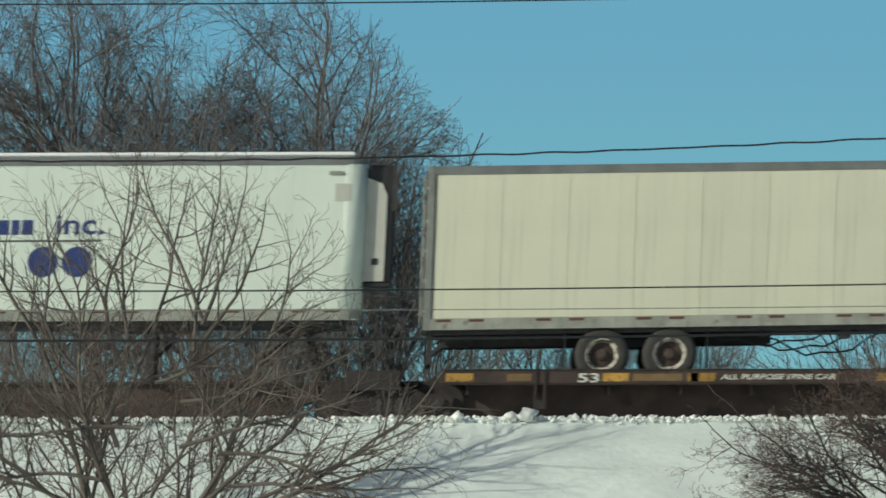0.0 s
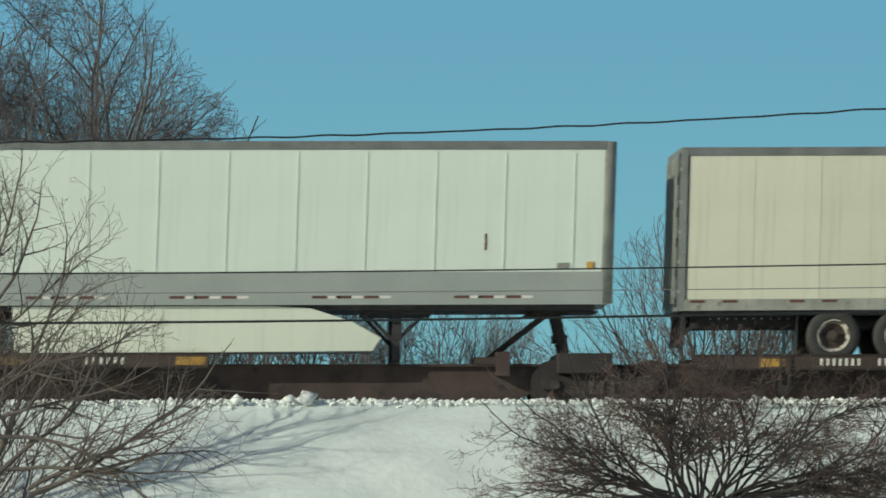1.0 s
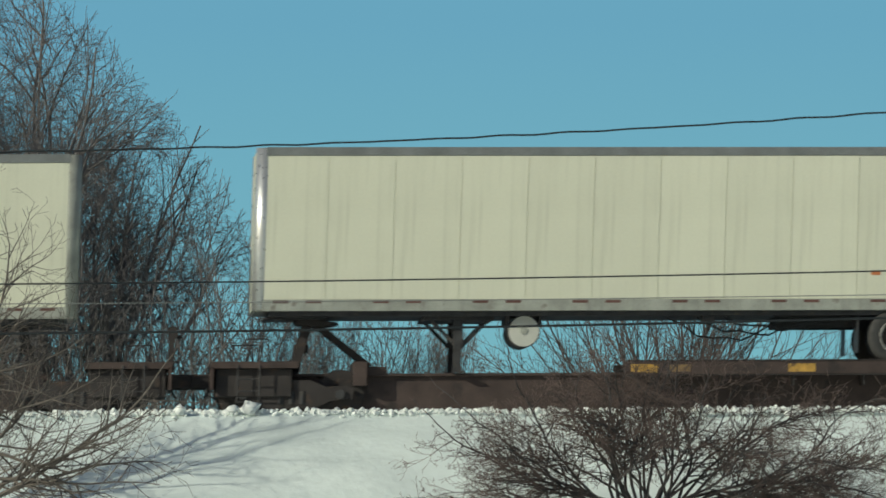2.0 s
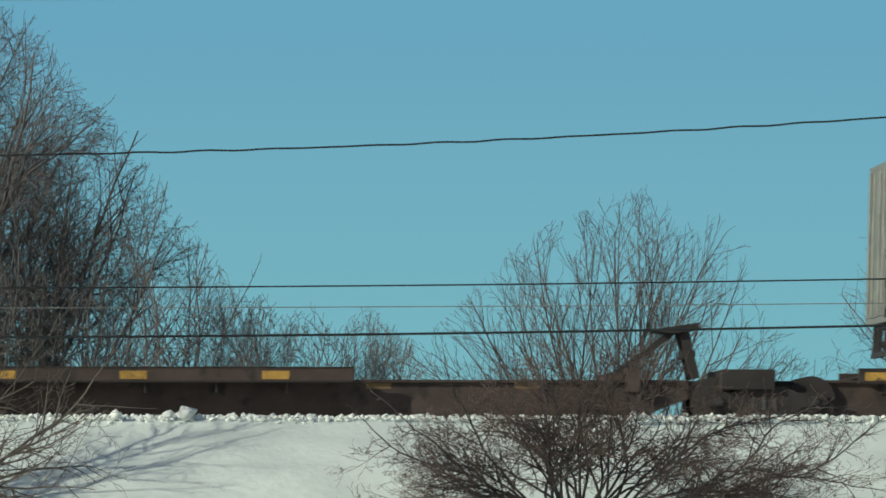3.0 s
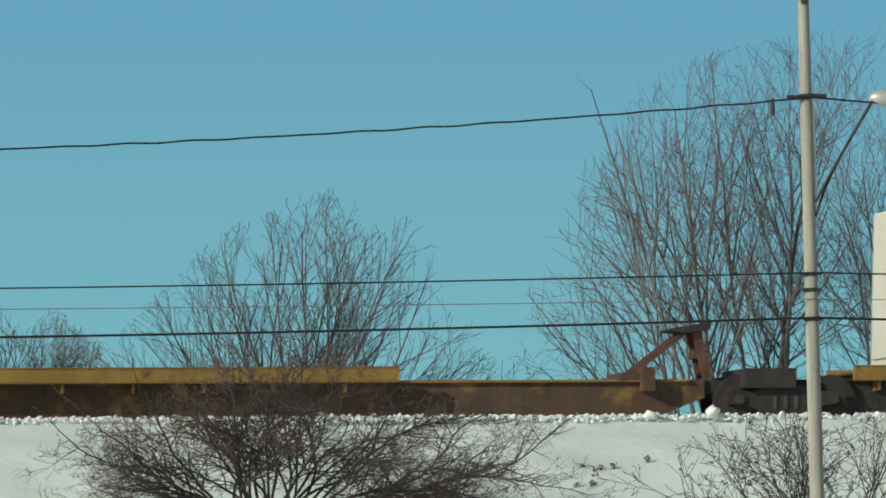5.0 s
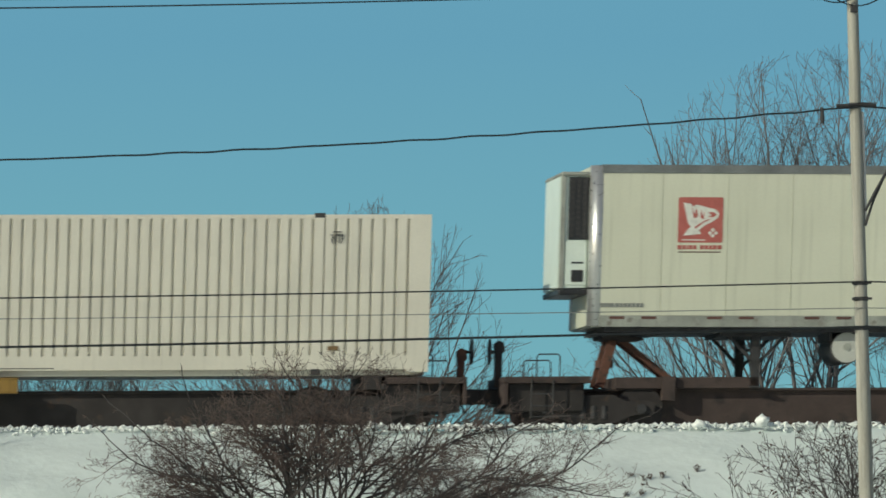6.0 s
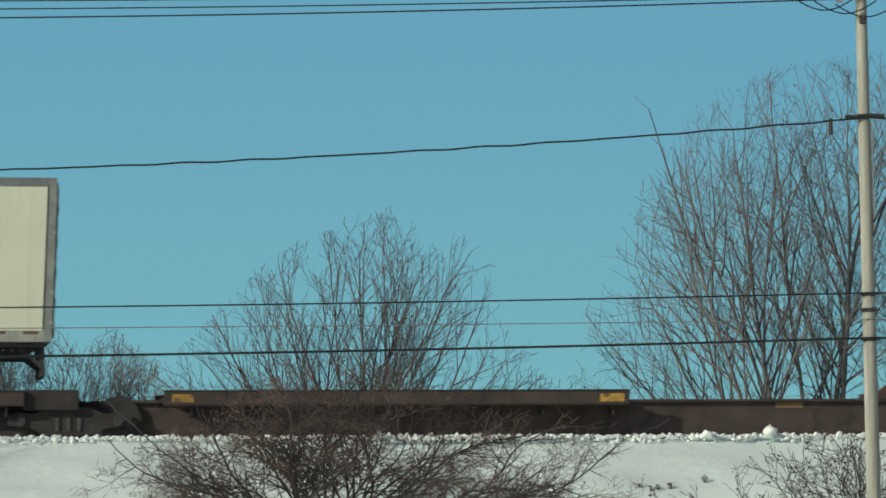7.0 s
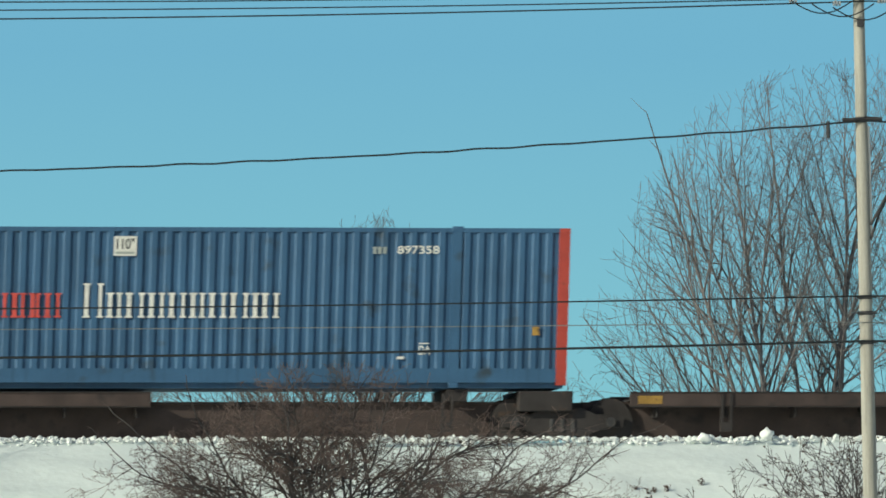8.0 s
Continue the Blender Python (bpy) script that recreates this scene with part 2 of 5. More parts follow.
# ---- the ground, one sheet of snow; the railway runs along x on its bank
TRACK = 101.3


def ground_height(x, y):
    k = np.interp(y, [-400, 60, 84, 90.2, 92.5, 95.0, 96.2, 97.0, 97.7, 98.6, 99.4, 103.4, 104.5, 108.5, 130, 4000],
                  [-3.9, -3.9, -3.8, -3.45, -2.55, -0.95, -0.38, -0.03, 0.05, -0.10, -0.2, -0.2, -0.3, -1.7, -2.6, -3.6])
    near = np.exp(-((y - 94.0) / 4.5) ** 2)
    wave = 0.055 * np.sin(x * 0.55 + y * 0.9) + 0.035 * np.sin(x * 1.1 - y * 1.9 + 1.0) + 0.012 * np.sin(x * 2.3 + y * 2.9)
    return k + near * wave * np.clip((96.6 - y) / 1.5, 0.1, 1) + 0.03 * np.sin(x * 0.35 + 0.6) * (np.abs(y - 97) < 3)


gx = np.concatenate([np.linspace(-2500, -30, 14), np.linspace(-24, -9, 12), np.arange(-8.5, 26, 0.16), np.linspace(26.5, 60, 14), np.linspace(100, 2500, 12)])
gy = np.concatenate([np.linspace(-400, 60, 8), np.linspace(66, 89, 14), np.arange(89.5, 99.6, 0.12), np.linspace(100, 125, 24), np.geomspace(135, 4000, 14)])
X, Y = np.meshgrid(gx, gy)
Z = ground_height(X, Y)
fine = (X > -9) & (X < 26.2) & (Y > 89) & (Y < 97.4)
for i, j in zip(*np.nonzero(fine)):
    Z[i, j] += 0.06 * noise.noise((X[i, j] * 0.6, Y[i, j] * 1.3, 3.0)) + 0.016 * noise.noise((X[i, j] * 3.5, Y[i, j] * 5.0, 9.0))
w = len(gx)
me = bpy.data.meshes.new("ground")
me.from_pydata(np.stack([X, Y, Z], -1).reshape(-1, 3).tolist(), [],
               [(r * w + k, r * w + k + 1, (r + 1) * w + k + 1, (r + 1) * w + k) for r in range(len(gy) - 1) for k in range(w - 1)])
me.polygons.foreach_set("use_smooth", [True] * len(me.polygons))
me.materials.append(SNOW)
tagged(new("ground", me), "snow-covered railway bank and fields with a smooth crust", "ground", kind="structure")

bm = bmesh.new()
vs = [bm.verts.new((x, y, z)) for x, y in ((-2200, 1500), (-900, 2300), (900, 2300), (2200, 1500)) for z in (-60, 900)]
for i in range(0, 6, 2):
    bm.faces.new((vs[i], vs[i + 2], vs[i + 3], vs[i + 1]))
tagged(part("backdrop", bm, BACK), "clear pale blue winter sky", "sky", kind="structure")

for y in (TRACK - 0.7535, TRACK + 0.7535):
    bm = boxes((-300, 300, y - 0.036, y + 0.036, -0.04, 0.0), (-300, 300, y - 0.009, y + 0.009, -0.13, -0.04), (-300, 300, y - 0.07, y + 0.07, -0.15, -0.13))
    tagged(part("rail", bm, STEEL), "worn steel rail half buried in snow", "rail", "rails of the track", kind="structure")

# snow chunks thrown up along the crest by the plough
rng = random.Random(5)


def chunk(cx, cy, cz, r, verts, faces, fineness=2):
    bm = bmesh.new()
    bmesh.ops.create_icosphere(bm, subdivisions=fineness, radius=1)
    o = len(verts)
    k = rng.uniform(0, 50)
    for v in bm.verts:
        d = 1 + 0.65 * noise.noise(v.co * 1.4 + Vector((k, 0, 0))) + 0.3 * noise.noise(v.co * 3.2 + Vector((0, k, 0)))
        verts.append((cx + v.co.x * r * d * 1.15, cy + v.co.y * r * d, cz + v.co.z * r * d * 0.85))
    faces += [tuple(v.index + o for v in f.verts) for f in bm.faces]
    bm.free()


bmesh_verts, bmesh_faces = [], []
for i in range(4600):
    x = rng.uniform(-10, 27)
    r = 0.014 + 0.040 * rng.random() ** 2.6
    y = 97.12 + rng.triangular(-0.26, 0.4, 0.08)
    chunk(x, y, float(np.interp(y, (96.6, 97.0, 97.3), (-0.16, 0.0, 0.05))) + r * 0.4 + rng.uniform(0.0, 0.05) * (y > 96.95), r, bmesh_verts, bmesh_faces, 1)
me = bpy.data.meshes.new("snow_chunks")
me.from_pydata(bmesh_verts, [], bmesh_faces)
me.materials.append(CHUNK)
tagged(new("snow_chunks", me), "ploughed white snow chunks along the bank's crest", "snow", kind="stuff")
for x, z, r in ((2.34, 0.14, 0.14), (2.03, 0.11, 0.09), (17.35, 0.14, 0.12), (16.2, 0.10, 0.10), (1.1, 0.10, 0.10), (10.3, 0.1, 0.09)):
    vv, ff = [], []
    chunk(x, 97.0, z, r, vv, ff)
    me = bpy.data.meshes.new("snow_lump")
    me.from_pydata(vv, [], ff)
    me.polygons.foreach_set("use_smooth", [True] * len(me.polygons))
    me.materials.append(CHUNK)
    tagged(new("snow_lump", me), "rounded lump of white snow on the crest", "snow lump", "snow lumps")


# ---- the train
MOVERS = []


def wheel_mesh(name, maker):
    ob = maker()
    scene.collection.objects.unlink(ob)
    return ob.data


def tyre_maker():
    bm = bmesh.new()
    prof = [(0.30, 0.0), (0.36, -0.012), (0.44, -0.012), (0.485, 0.02), (0.50, 0.06), (0.50, 0.24), (0.30, 0.26)]
    n = 32
    rings = [[bm.verts.new((r * math.cos(a), y, r * math.sin(a))) for r, y in prof] for a in (2 * math.pi * i / n for i in range(n))]
    for i in range(n):
        for j in range(len(prof) - 1):
            f = bm.faces.new((rings[i][j], rings[i][j + 1], rings[(i + 1) % n][j + 1], rings[(i + 1) % n][j]))
            f.smooth = True
    bmesh.ops.recalc_face_normals(bm, faces=bm.faces)
    return part("tyre", bm, TYRE)


def rim_maker():
    bm = bmesh.new()
    prof = [(0.30, 0.0), (0.291, -0.005), (0.282, 0.008), (0.272, 0.05), (0.232, 0.12)]
    n = 28
    rings = [[bm.verts.new((r * math.cos(a), y, r * math.sin(a))) for r, y in prof] for a in (2 * math.pi * i / n for i in range(n))]
    for i in range(n):
        for j in range(len(prof) - 1):
            f = bm.faces.new((rings[i][j], rings[i][j + 1], rings[(i + 1) % n][j + 1], rings[(i + 1) % n][j]))
            f.smooth = True
    bmesh.ops.recalc_face_normals(bm, faces=bm.faces)
    return part("rim", bm, RIM)


def hub_maker():
    bm = rod(bmesh.new(), (0, 0.15, 0), (0, 0.115, 0), 0.238, 28)
    rod(bm, (0, 0.11, 0), (0, 0.03, 0), 0.115, 20, 0.09)
    rod(bm, (0, 0.03, 0), (0, -0.02, 0), 0.06, 12)
    for i in range(8):
        a = math.pi * i / 4
        rod(bm, (0.16 * math.cos(a), 0.075, 0.16 * math.sin(a)), (0.16 * math.cos(a), 0.12, 0.16 * math.sin(a)), 0.018, 6)
    return part("hub", bm, HUB)


M_TYRE, M_RIM, M_HUB = wheel_mesh("tyre", tyre_maker), wheel_mesh("rim", rim_maker), wheel_mesh("hub", hub_maker)
def bright_hub_maker():
    ob = hub_maker()
    ob.data.materials[0] = HUBGREY
    return ob


M_BRIGHT = wheel_mesh("hub", bright_hub_maker)
M_TAPE_WHITE = wheel_mesh("reflector", lambda: part("reflector", boxes((-0.10, 0.10, -0.004, 0.0, -0.025, 0.025)), LETTER))
M_TAPE = wheel_mesh("reflector", lambda: part("reflector", boxes((-0.14, 0.14, -0.004, 0.0, -0.025, 0.025)), TAPE))
M_LOUVRE = wheel_mesh("louvre", lambda: part("louvre", boxes((-0.14, 0.14, -0.012, 0.0, -0.02, 0.02)), RAIL))
M_HINGE = wheel_mesh("hinge", lambda: part("hinge", boxes((-0.06, 0.0, -0.022, 0.02, -0.03, 0.03), (-0.06, -0.04, 0.02, 0.10, -0.04, 0.04)), RAIL))
M_BLOCK = wheel_mesh("hinge_block", lambda: part("hinge_block", boxes((-0.075, -0.03, -0.018, 0.06, -0.09, 0.09), bevel=0.008), UNDER))
# pale disc in place of a slider rail hole with light showing through
M_HOLE = wheel_mesh("slider_pin", lambda: part("slider_pin", rod(bmesh.new(), (0, 0, 0), (0, 0.02, 0), 0.016, 8), LAMPGREY))
LONG = 16.1
PANEL_MESH = {}


def panel_mesh(mat, wide, z0, z1, lip):
    key = (mat.name, wide, z0, z1, lip)
    if key not in PANEL_MESH:
        bm = boxes((0.005, wide - 0.005, 0.0, 0.012, z0, z1))
        if lip:
            box(bm, wide - 0.045, wide - 0.004, -0.010, 0.0, z0, z1 - 0.06)
        else:
            box(bm, wide - 0.012, wide - 0.004, -0.0015, 0.0, z0, z1)
        ob = part("panel", bm, mat)
        scene.collection.objects.unlink(ob)
        PANEL_MESH[key] = ob.data
    return PANEL_MESH[key]


def trailer(s, z_left, z_right, label, nose=1, panels=CREAM, body=CREAM_BODY, axle=3.05, axle_z=-0.48, gear=12.3, tank=10.8, tank_pale=True,
            cooler="", skirt=False, wide=1.22, roof_snow=False, tape_step=1.83, hoses=False):
    """A 53 ft road trailer at s along the train; nose 1: its front points to +x, -1: to -x."""
    tilt = math.degrees(math.atan2(z_left - z_right, LONG))
    t = thing("semi_trailer", (s, 100.0, z_left), label, "trailer", "trailers on the train", (0, tilt, 0))
    MOVERS.append(t)

    def U(x):
        return x if nose > 0 else LONG - x

    def bx(bm, x0, x1, *rest, **k):
        a, b = sorted((U(x0), U(x1)))
        return box(bm, a, b, *rest, **k)

    def bxs(*rows, **k):
        bm = bmesh.new()
        for r in rows:
            bx(bm, *r, **k)
        return bm

    def split_u(name, rows, mat, label=""):
        for r in rows:
            part(name, bxs(r), mat, t, label)

    # box with rounded front corners
    rc = 0.33 if cooler in ("grey", "black") and nose > 0 else 0.18
    bm = bmesh.new()
    out = []
    for cx, cy, a0 in ((LONG - rc, 2.60 - rc, 0), (0.03, 2.57, 90), (0.03, 0.045, 180), (LONG - rc, 0.015 + rc, 270)):
        r = rc if cx > 1 else 0.03
        out += [(cx + r * math.cos(radians(a0 + d)), cy + r * math.sin(radians(a0 + d))) for d in ((0, 22, 45, 68, 90) if r > 0.1 else (0, 90))]
    lo = [bm.verts.new((U(x), y, 0.03)) for x, y in out]
    hi = [bm.verts.new((U(x), y, 2.985)) for x, y in out]
    bm.faces.new(lo), bm.faces.new(hi)
    for i in range(len(lo)):
        f = bm.faces.new((lo[i], lo[(i + 1) % len(lo)], hi[(i + 1) % len(lo)], hi[i]))
    bmesh.ops.recalc_face_normals(bm, faces=bm.faces)
    part("box_body", bm, body, t)
    low = 0.60 if skirt else 0.21
    n = int((LONG - 0.17 - rc) / wide)
    first = 0.14
    me = panel_mesh(panels, wide, low, 2.84, skirt)
    for i in range(n):
        x = first + i * wide
        share("panel", me, t, (x if nose > 0 else LONG - x - wide, 0.0, 0))
    rest = LONG - rc - 0.02 - first - n * wide
    if rest > 0.1:
        part("panel", bxs((first + n * wide + 0.004, LONG - rc - 0.01, 0.001, 0.012, low, 2.84)), panels, t)
    split_u("top_rail", ((0.0, LONG - rc + 0.01, -0.012, 0.02, 2.845, 3.0), (0.0, LONG - 0.1, 2.585, 2.61, 2.85, 3.0), (0.02, LONG - 0.2, 0.02, 2.585, 2.985, 3.0)), TOPRAIL, "dark grey top rail")
    split_u("bottom_rail", ((0.0, LONG - rc + 0.01, -0.014, 0.02, 0.0, low - 0.003), (0.0, LONG - 0.1, 2.585, 2.61, 0.0, 0.2), (0.03, LONG - 0.05, 0.02, 2.585, 0.0, 0.026)), BAND if skirt else RAIL, "weathered aluminium bottom rail")
    part("floor_beam", bxs((0.1, LONG - 0.3, 0.10, 2.5, -0.09, -0.002)), UNDER, t)
    # corner posts and rear doors
    split_u("rear_post", ((-0.03, 0.11, -0.016, 0.05, 0.0, 2.99), (-0.03, 0.11, 2.57, 2.615, 0.0, 2.99), (-0.03, 0.0, 0.05, 2.57, 2.87, 2.99), (-0.03, 0.0, 0.05, 2.57, 0.0, 0.12)), REARGREY, "grimy aluminium rear frame")
    # seal line beside the post; the outer black strip paints the door end's shade
    part("door_seal", bxs((0.112, 0.138, -0.0155, 0.0, 0.2, 2.86), (-0.052, -0.031, -0.012, 0.068, 0.1, 2.9)), BLACK, t, "dark rubber seal line, and a dark strip for the shaded door end")
    for y0 in (0.07, 1.315):
        d = part("rear_door", bxs((-0.045, -0.001, y0, y0 + 1.235, 0.13, 2.86)), REARGREY if body is CREAM_BODY else body, t)
        for yy in (y0 + 0.35, y0 + 0.85):
            bm = bmesh.new()
            rod(bm, (U(-0.07), yy, 0.16), (U(-0.07), yy, 2.84), 0.018, 8)
            part("lock_rod", bm, RAIL, d)
    for zz in (0.35, 0.9, 1.45, 2.0, 2.6):
        h = share("hinge", M_HINGE, t, (U(0.02), 0.0, zz))
        k = share("hinge_block", M_BLOCK, t, (U(0.0), 0.0, zz - 0.2))
        if nose < 0:
            h.scale = k.scale = (-1, 1, 1)
    for side in (0, 1):
        yy = rc if side == 0 else 2.61 - rc
        r = rc + 0.008
        cx = U(LONG - rc + 0.02)
        bm = rod(bmesh.new(), (cx, yy, 0.02), (cx, yy, 2.99), r, 32 if rc > 0.3 else 14)
        for f in bm.faces:
            f.smooth = len(f.verts) == 4
        corner = part("front_corner", bm, body if rc > 0.3 else CHROME if nose < 0 else RAIL, t, "rounded front corner")
        if rc > 0.3:
            part("corner_cap", rod(bmesh.new(), (cx, yy, 2.86), (cx, yy, 3.0), r + 0.006, 28), TOPRAIL, corner)
            part("corner_foot", rod(bmesh.new(), (cx, yy, 0.0), (cx, yy, 0.2), r + 0.006, 28), RAIL, corner)
    # reflective tape
    x = 0.35
    while x < LONG - 0.6:
        for dx in ((0, 0.44, 0.95) if skirt else (0, 0.6)):
            if x + dx < LONG - 0.5:
                share("reflector", M_TAPE, t, (U(x + dx), -0.0145, 0.14 if skirt else 0.165))
                if skirt:
                    share("reflector", M_TAPE_WHITE, t, (U(x + dx + 0.25), -0.0145, 0.14))
        x += tape_step if not skirt else 2.6
    # running gear
    split_u("slider_rail", ((0.3, 6.4, 0.72, 0.80, -0.30, -0.09), (0.3, 6.4, 1.80, 1.88, -0.30, -0.09), (axle - 0.2, axle + 1.5, 0.5, 2.1, -0.34, -0.2)), UNDER)
    # row of rail holes, their brightness put on as pale discs
    for i in range(16):
        if not axle - 0.4 < 0.5 + i * 0.16 < axle + 1.7:
            share("slider_pin", M_HOLE, t, (U(0.5 + i * 0.16), 0.705, -0.125))
    for ax in (axle, axle + 1.24):
        bm = rod(bmesh.new(), (U(ax), 0.2, axle_z), (U(ax), 2.4, axle_z), 0.065, 10)
        bx(bm, ax - 0.3, ax + 0.3, 0.75, 0.83, axle_z - 0.1, axle_z + 0.2)
        part("axle", bm, UNDER, t)
        for y, flip in ((0.05, 1), (0.34, 1), (2.55, -1), (2.26, -1)):
            k = new("wheel")
            k.parent, k.location = t, (U(ax), y, axle_z)
            k.rotation_euler = (0, random.uniform(0, 6), 0 if flip > 0 else math.pi)
            share("tyre", M_TYRE, k, (0, 0, 0))
            share("rim", M_RIM, k, (0, 0, 0))
            share("hub", M_BRIGHT if skirt else M_HUB, k, (0, 0, 0))
    for ax in (axle - 0.68, axle + 1.92):
        split_u("mud_flap", ((ax, ax + 0.012, 0.08, 0.68, axle_z - 0.30, -0.1), (ax, ax + 0.012, 1.92, 2.52, axle_z - 0.30, -0.1)), BLACK)
    guard = part("rear_guard", bxs((0.05, 0.14, 0.2, 2.4, -0.62, -0.52)), UNDER, t, "dark steel underride guard")
    for yy in (0.35, 0.9, 1.7, 2.25):
        part("guard_post", beam(bmesh.new(), (U(0.09), yy, -0.6), (U(0.13), yy, -0.02), 0.09, 0.05), UNDER, guard)
        part("guard_brace", beam(bmesh.new(), (U(0.14), yy, -0.42), (U(0.6), yy, -0.05), 0.06, 0.05), UNDER, guard)
    # landing gear, down to the beam
    foot = 0.85 - (z_left + (z_right - z_left) * U(gear) / LONG)
    for yy in (0.45, 2.15):
        bm = bxs((gear - 0.09, gear + 0.09, yy - 0.07, yy + 0.07, -0.62, -0.05), (gear - 0.075, gear + 0.075, yy - 0.05, yy + 0.05, foot + 0.03, -0.62))
        bx(bm, gear - 0.10, gear + 0.10, yy - 0.12, yy + 0.12, foot, foot + 0.03)
        beam(bm, (U(gear - 0.62), yy, -0.08), (U(gear - 0.06), yy, -0.66), 0.06, 0.05)
        beam(bm, (U(gear + 0.58), yy, -0.08), (U(gear + 0.06), yy, -0.60), 0.06, 0.05)
        part("landing_leg", bm, UNDER, t)
    part("cross_member", bxs((gear - 0.65, gear + 0.65, 0.3, 2.3, -0.16, -0.09), (gear - 0.03, gear + 0.03, 0.5, 2.1, -0.42, -0.36)), UNDER, t)
    if tank:
        bm = bmesh.new()
        rod(bm, (U(tank), 0.30, -0.37), (U(tank), 1.5, -0.37), 0.30, 26)
        tk = part("fuel_tank", bm, UNDER, t, "round fuel tank with a pale end")
        part("tank_end", rod(bmesh.new(), (U(tank - 0.0), 0.27, -0.37), (U(tank), 0.30, -0.37), 0.28, 26), PANEL_GREY if tank_pale else UNDER, tk)
        part("tank_cap", rod(bmesh.new(), (U(tank), 0.255, -0.36), (U(tank), 0.27, -0.36), 0.07, 14), RAIL, tk)
        part("tank_bracket", bxs((tank - 0.33, tank - 0.28, 0.3, 1.5, -0.25, -0.08), (tank + 0.28, tank + 0.33, 0.3, 1.5, -0.25, -0.08)), UNDER, t)
    part("valve_box", bxs((7.6, 7.82, 0.2, 0.6, -0.24, -0.09), bevel=0.01), UNDER, t)
    if hoses:
        for k in range(3):
            px = [(U(5.2 + i * 0.28 + 0.5 * k), 0.5 + 0.06 * k, -0.12 - 0.2 * math.sin(math.pi * i / 8) * (1 + 0.5 * k) - 0.05 * math.sin(i * 2.1 + k)) for i in range(9)]
            pipe("air_hose", px, 0.018, BLACK, t)
    part("kingpin_plate", bxs((LONG - 1.4, LONG - 0.2, 0.6, 2.0, -0.13, -0.09)), UNDER, t)
    if skirt:
        sk = part("side_skirt", plate([(U(x), z) for x, z in ((5.15, -0.02), (5.2, -0.80), (5.35, -0.88), (11.75, -0.84), (11.9, -0.6), (11.35, -0.3), (10.6, -0.06), (9.9, -0.02))], 0.06, 0.085), IVORY, t, "cream aerodynamic side skirt")
        for xx in (7.9,):
            part("skirt_seam", bxs((xx, xx + 0.012, 0.054, 0.06, -0.84, -0.06)), RAIL, sk)
        part("skirt_edge", bxs((5.3, 11.7, 0.05, 0.09, -0.90, -0.86)), BLACK, sk)
    if roof_snow:
        bm = bmesh.new()
        bx(bm, 0.1, LONG - 0.2, 0.0, 2.6, 3.0, 3.085, bevel=0.03, seg=2)
        part("snow_layer", bm, SNOWCAP, t, "thin layer of snow on the roof")
    if cooler:
        f = LONG + 0.005
        cu = part("cooling_unit", bxs((f, f + 0.56, 0.28, 2.32, 0.66, 2.86), bevel=0.06, seg=2), {"grey": PANEL_GREY, "white": WHITE_BODY, "black": BLACK, "louvred": WHITE_BODY}[cooler], t, "refrigeration unit on the front wall")
        part("lower_tray", bxs((f, f + 0.55, 0.24, 2.36, 0.60, 0.70), bevel=0.02), BLACK if cooler != "grey" else UNDER, cu)
        if cooler == "grey":
            part("side_grille", bxs((f + 0.03, f + 0.42, 0.262, 0.285, 1.65, 2.80), bevel=0.008), BLACK, cu)
            part("side_door", bxs((f + 0.05, f + 0.42, 0.262, 0.285, 0.80, 1.60), bevel=0.008), PANEL_GREY, cu)
            part("latch", bxs((f + 0.16, f + 0.30, 0.25, 0.262, 0.86, 0.89), bevel=0.004), BLACK, cu)
            part("roof_edge", bxs((f, f + 0.60, 0.2, 2.4, 2.83, 2.90), bevel=0.02), RAIL, cu)
            part("front_post", bxs((f + 0.52, f + 0.58, 0.25, 0.31, 0.62, 2.84)), RAIL, cu)
            part("side_seam", bxs((f + 0.45, f + 0.47, 0.268, 0.285, 0.7, 2.8)), UNDER, cu)
        elif cooler == "louvred":
            part("upper_cowl", bxs((f - 0.002, f + 0.585, 0.25, 2.35, 1.74, 2.87), bevel=0.07, seg=3), BLACK, cu, "black plastic upper cowl")
            part("lower_cowl", bxs((f - 0.002, f + 0.585, 0.25, 2.35, 0.62, 0.98), bevel=0.06, seg=2), BLACK, cu, "black plastic lower cowl")
            part("emblem", disc(U(f + 0.18), 1.96, 0.07, 0.235, 0.25, 16), RAIL, cu)
            dr = part("louvre_door", bxs((f + 0.06, f + 0.40, 0.262, 0.285, 1.0, 1.72), bevel=0.008), WHITE_BODY, cu)
            for i in range(7):
                share("louvre", M_LOUVRE, dr, (U(f + 0.22), 0.262, 1.08 + i * 0.09))
            part("badge", bxs((f + 0.05, f + 0.35, 0.243, 0.252, 2.72, 2.76)), LETTER, cu)
        elif cooler == "white":
            g = part("side_grille", bxs((f + 0.02, f + 0.40, 0.262, 0.285, 1.62, 2.78), bevel=0.008), BLACK, cu, "black perforated side grille")
            me_hole = None
            for i in range(11):
                for j in range(3):
                    if me_hole is None:
                        h = part("hole", disc(0, 0, 0.045, 0.0, 0.012, 8), UNDER, g)
                        h.location = (U(f + 0.10 + 0.11 * j), 0.252, 1.72 + 0.10 * i)
                        me_hole = h.data
                    else:
                        share("hole", me_hole, g, (U(f + 0.10 + 0.11 * j), 0.252, 1.72 + 0.10 * i + 0.03 * (j % 2)))
            part("side_door", bxs((f + 0.04, f + 0.44, 0.262, 0.285, 0.78, 1.58), bevel=0.01), WHITE_BODY, cu)
            part("small_window", bxs((f + 0.10, f + 0.32, 0.248, 0.262, 0.84, 1.06), bevel=0.01), BLACK, cu)
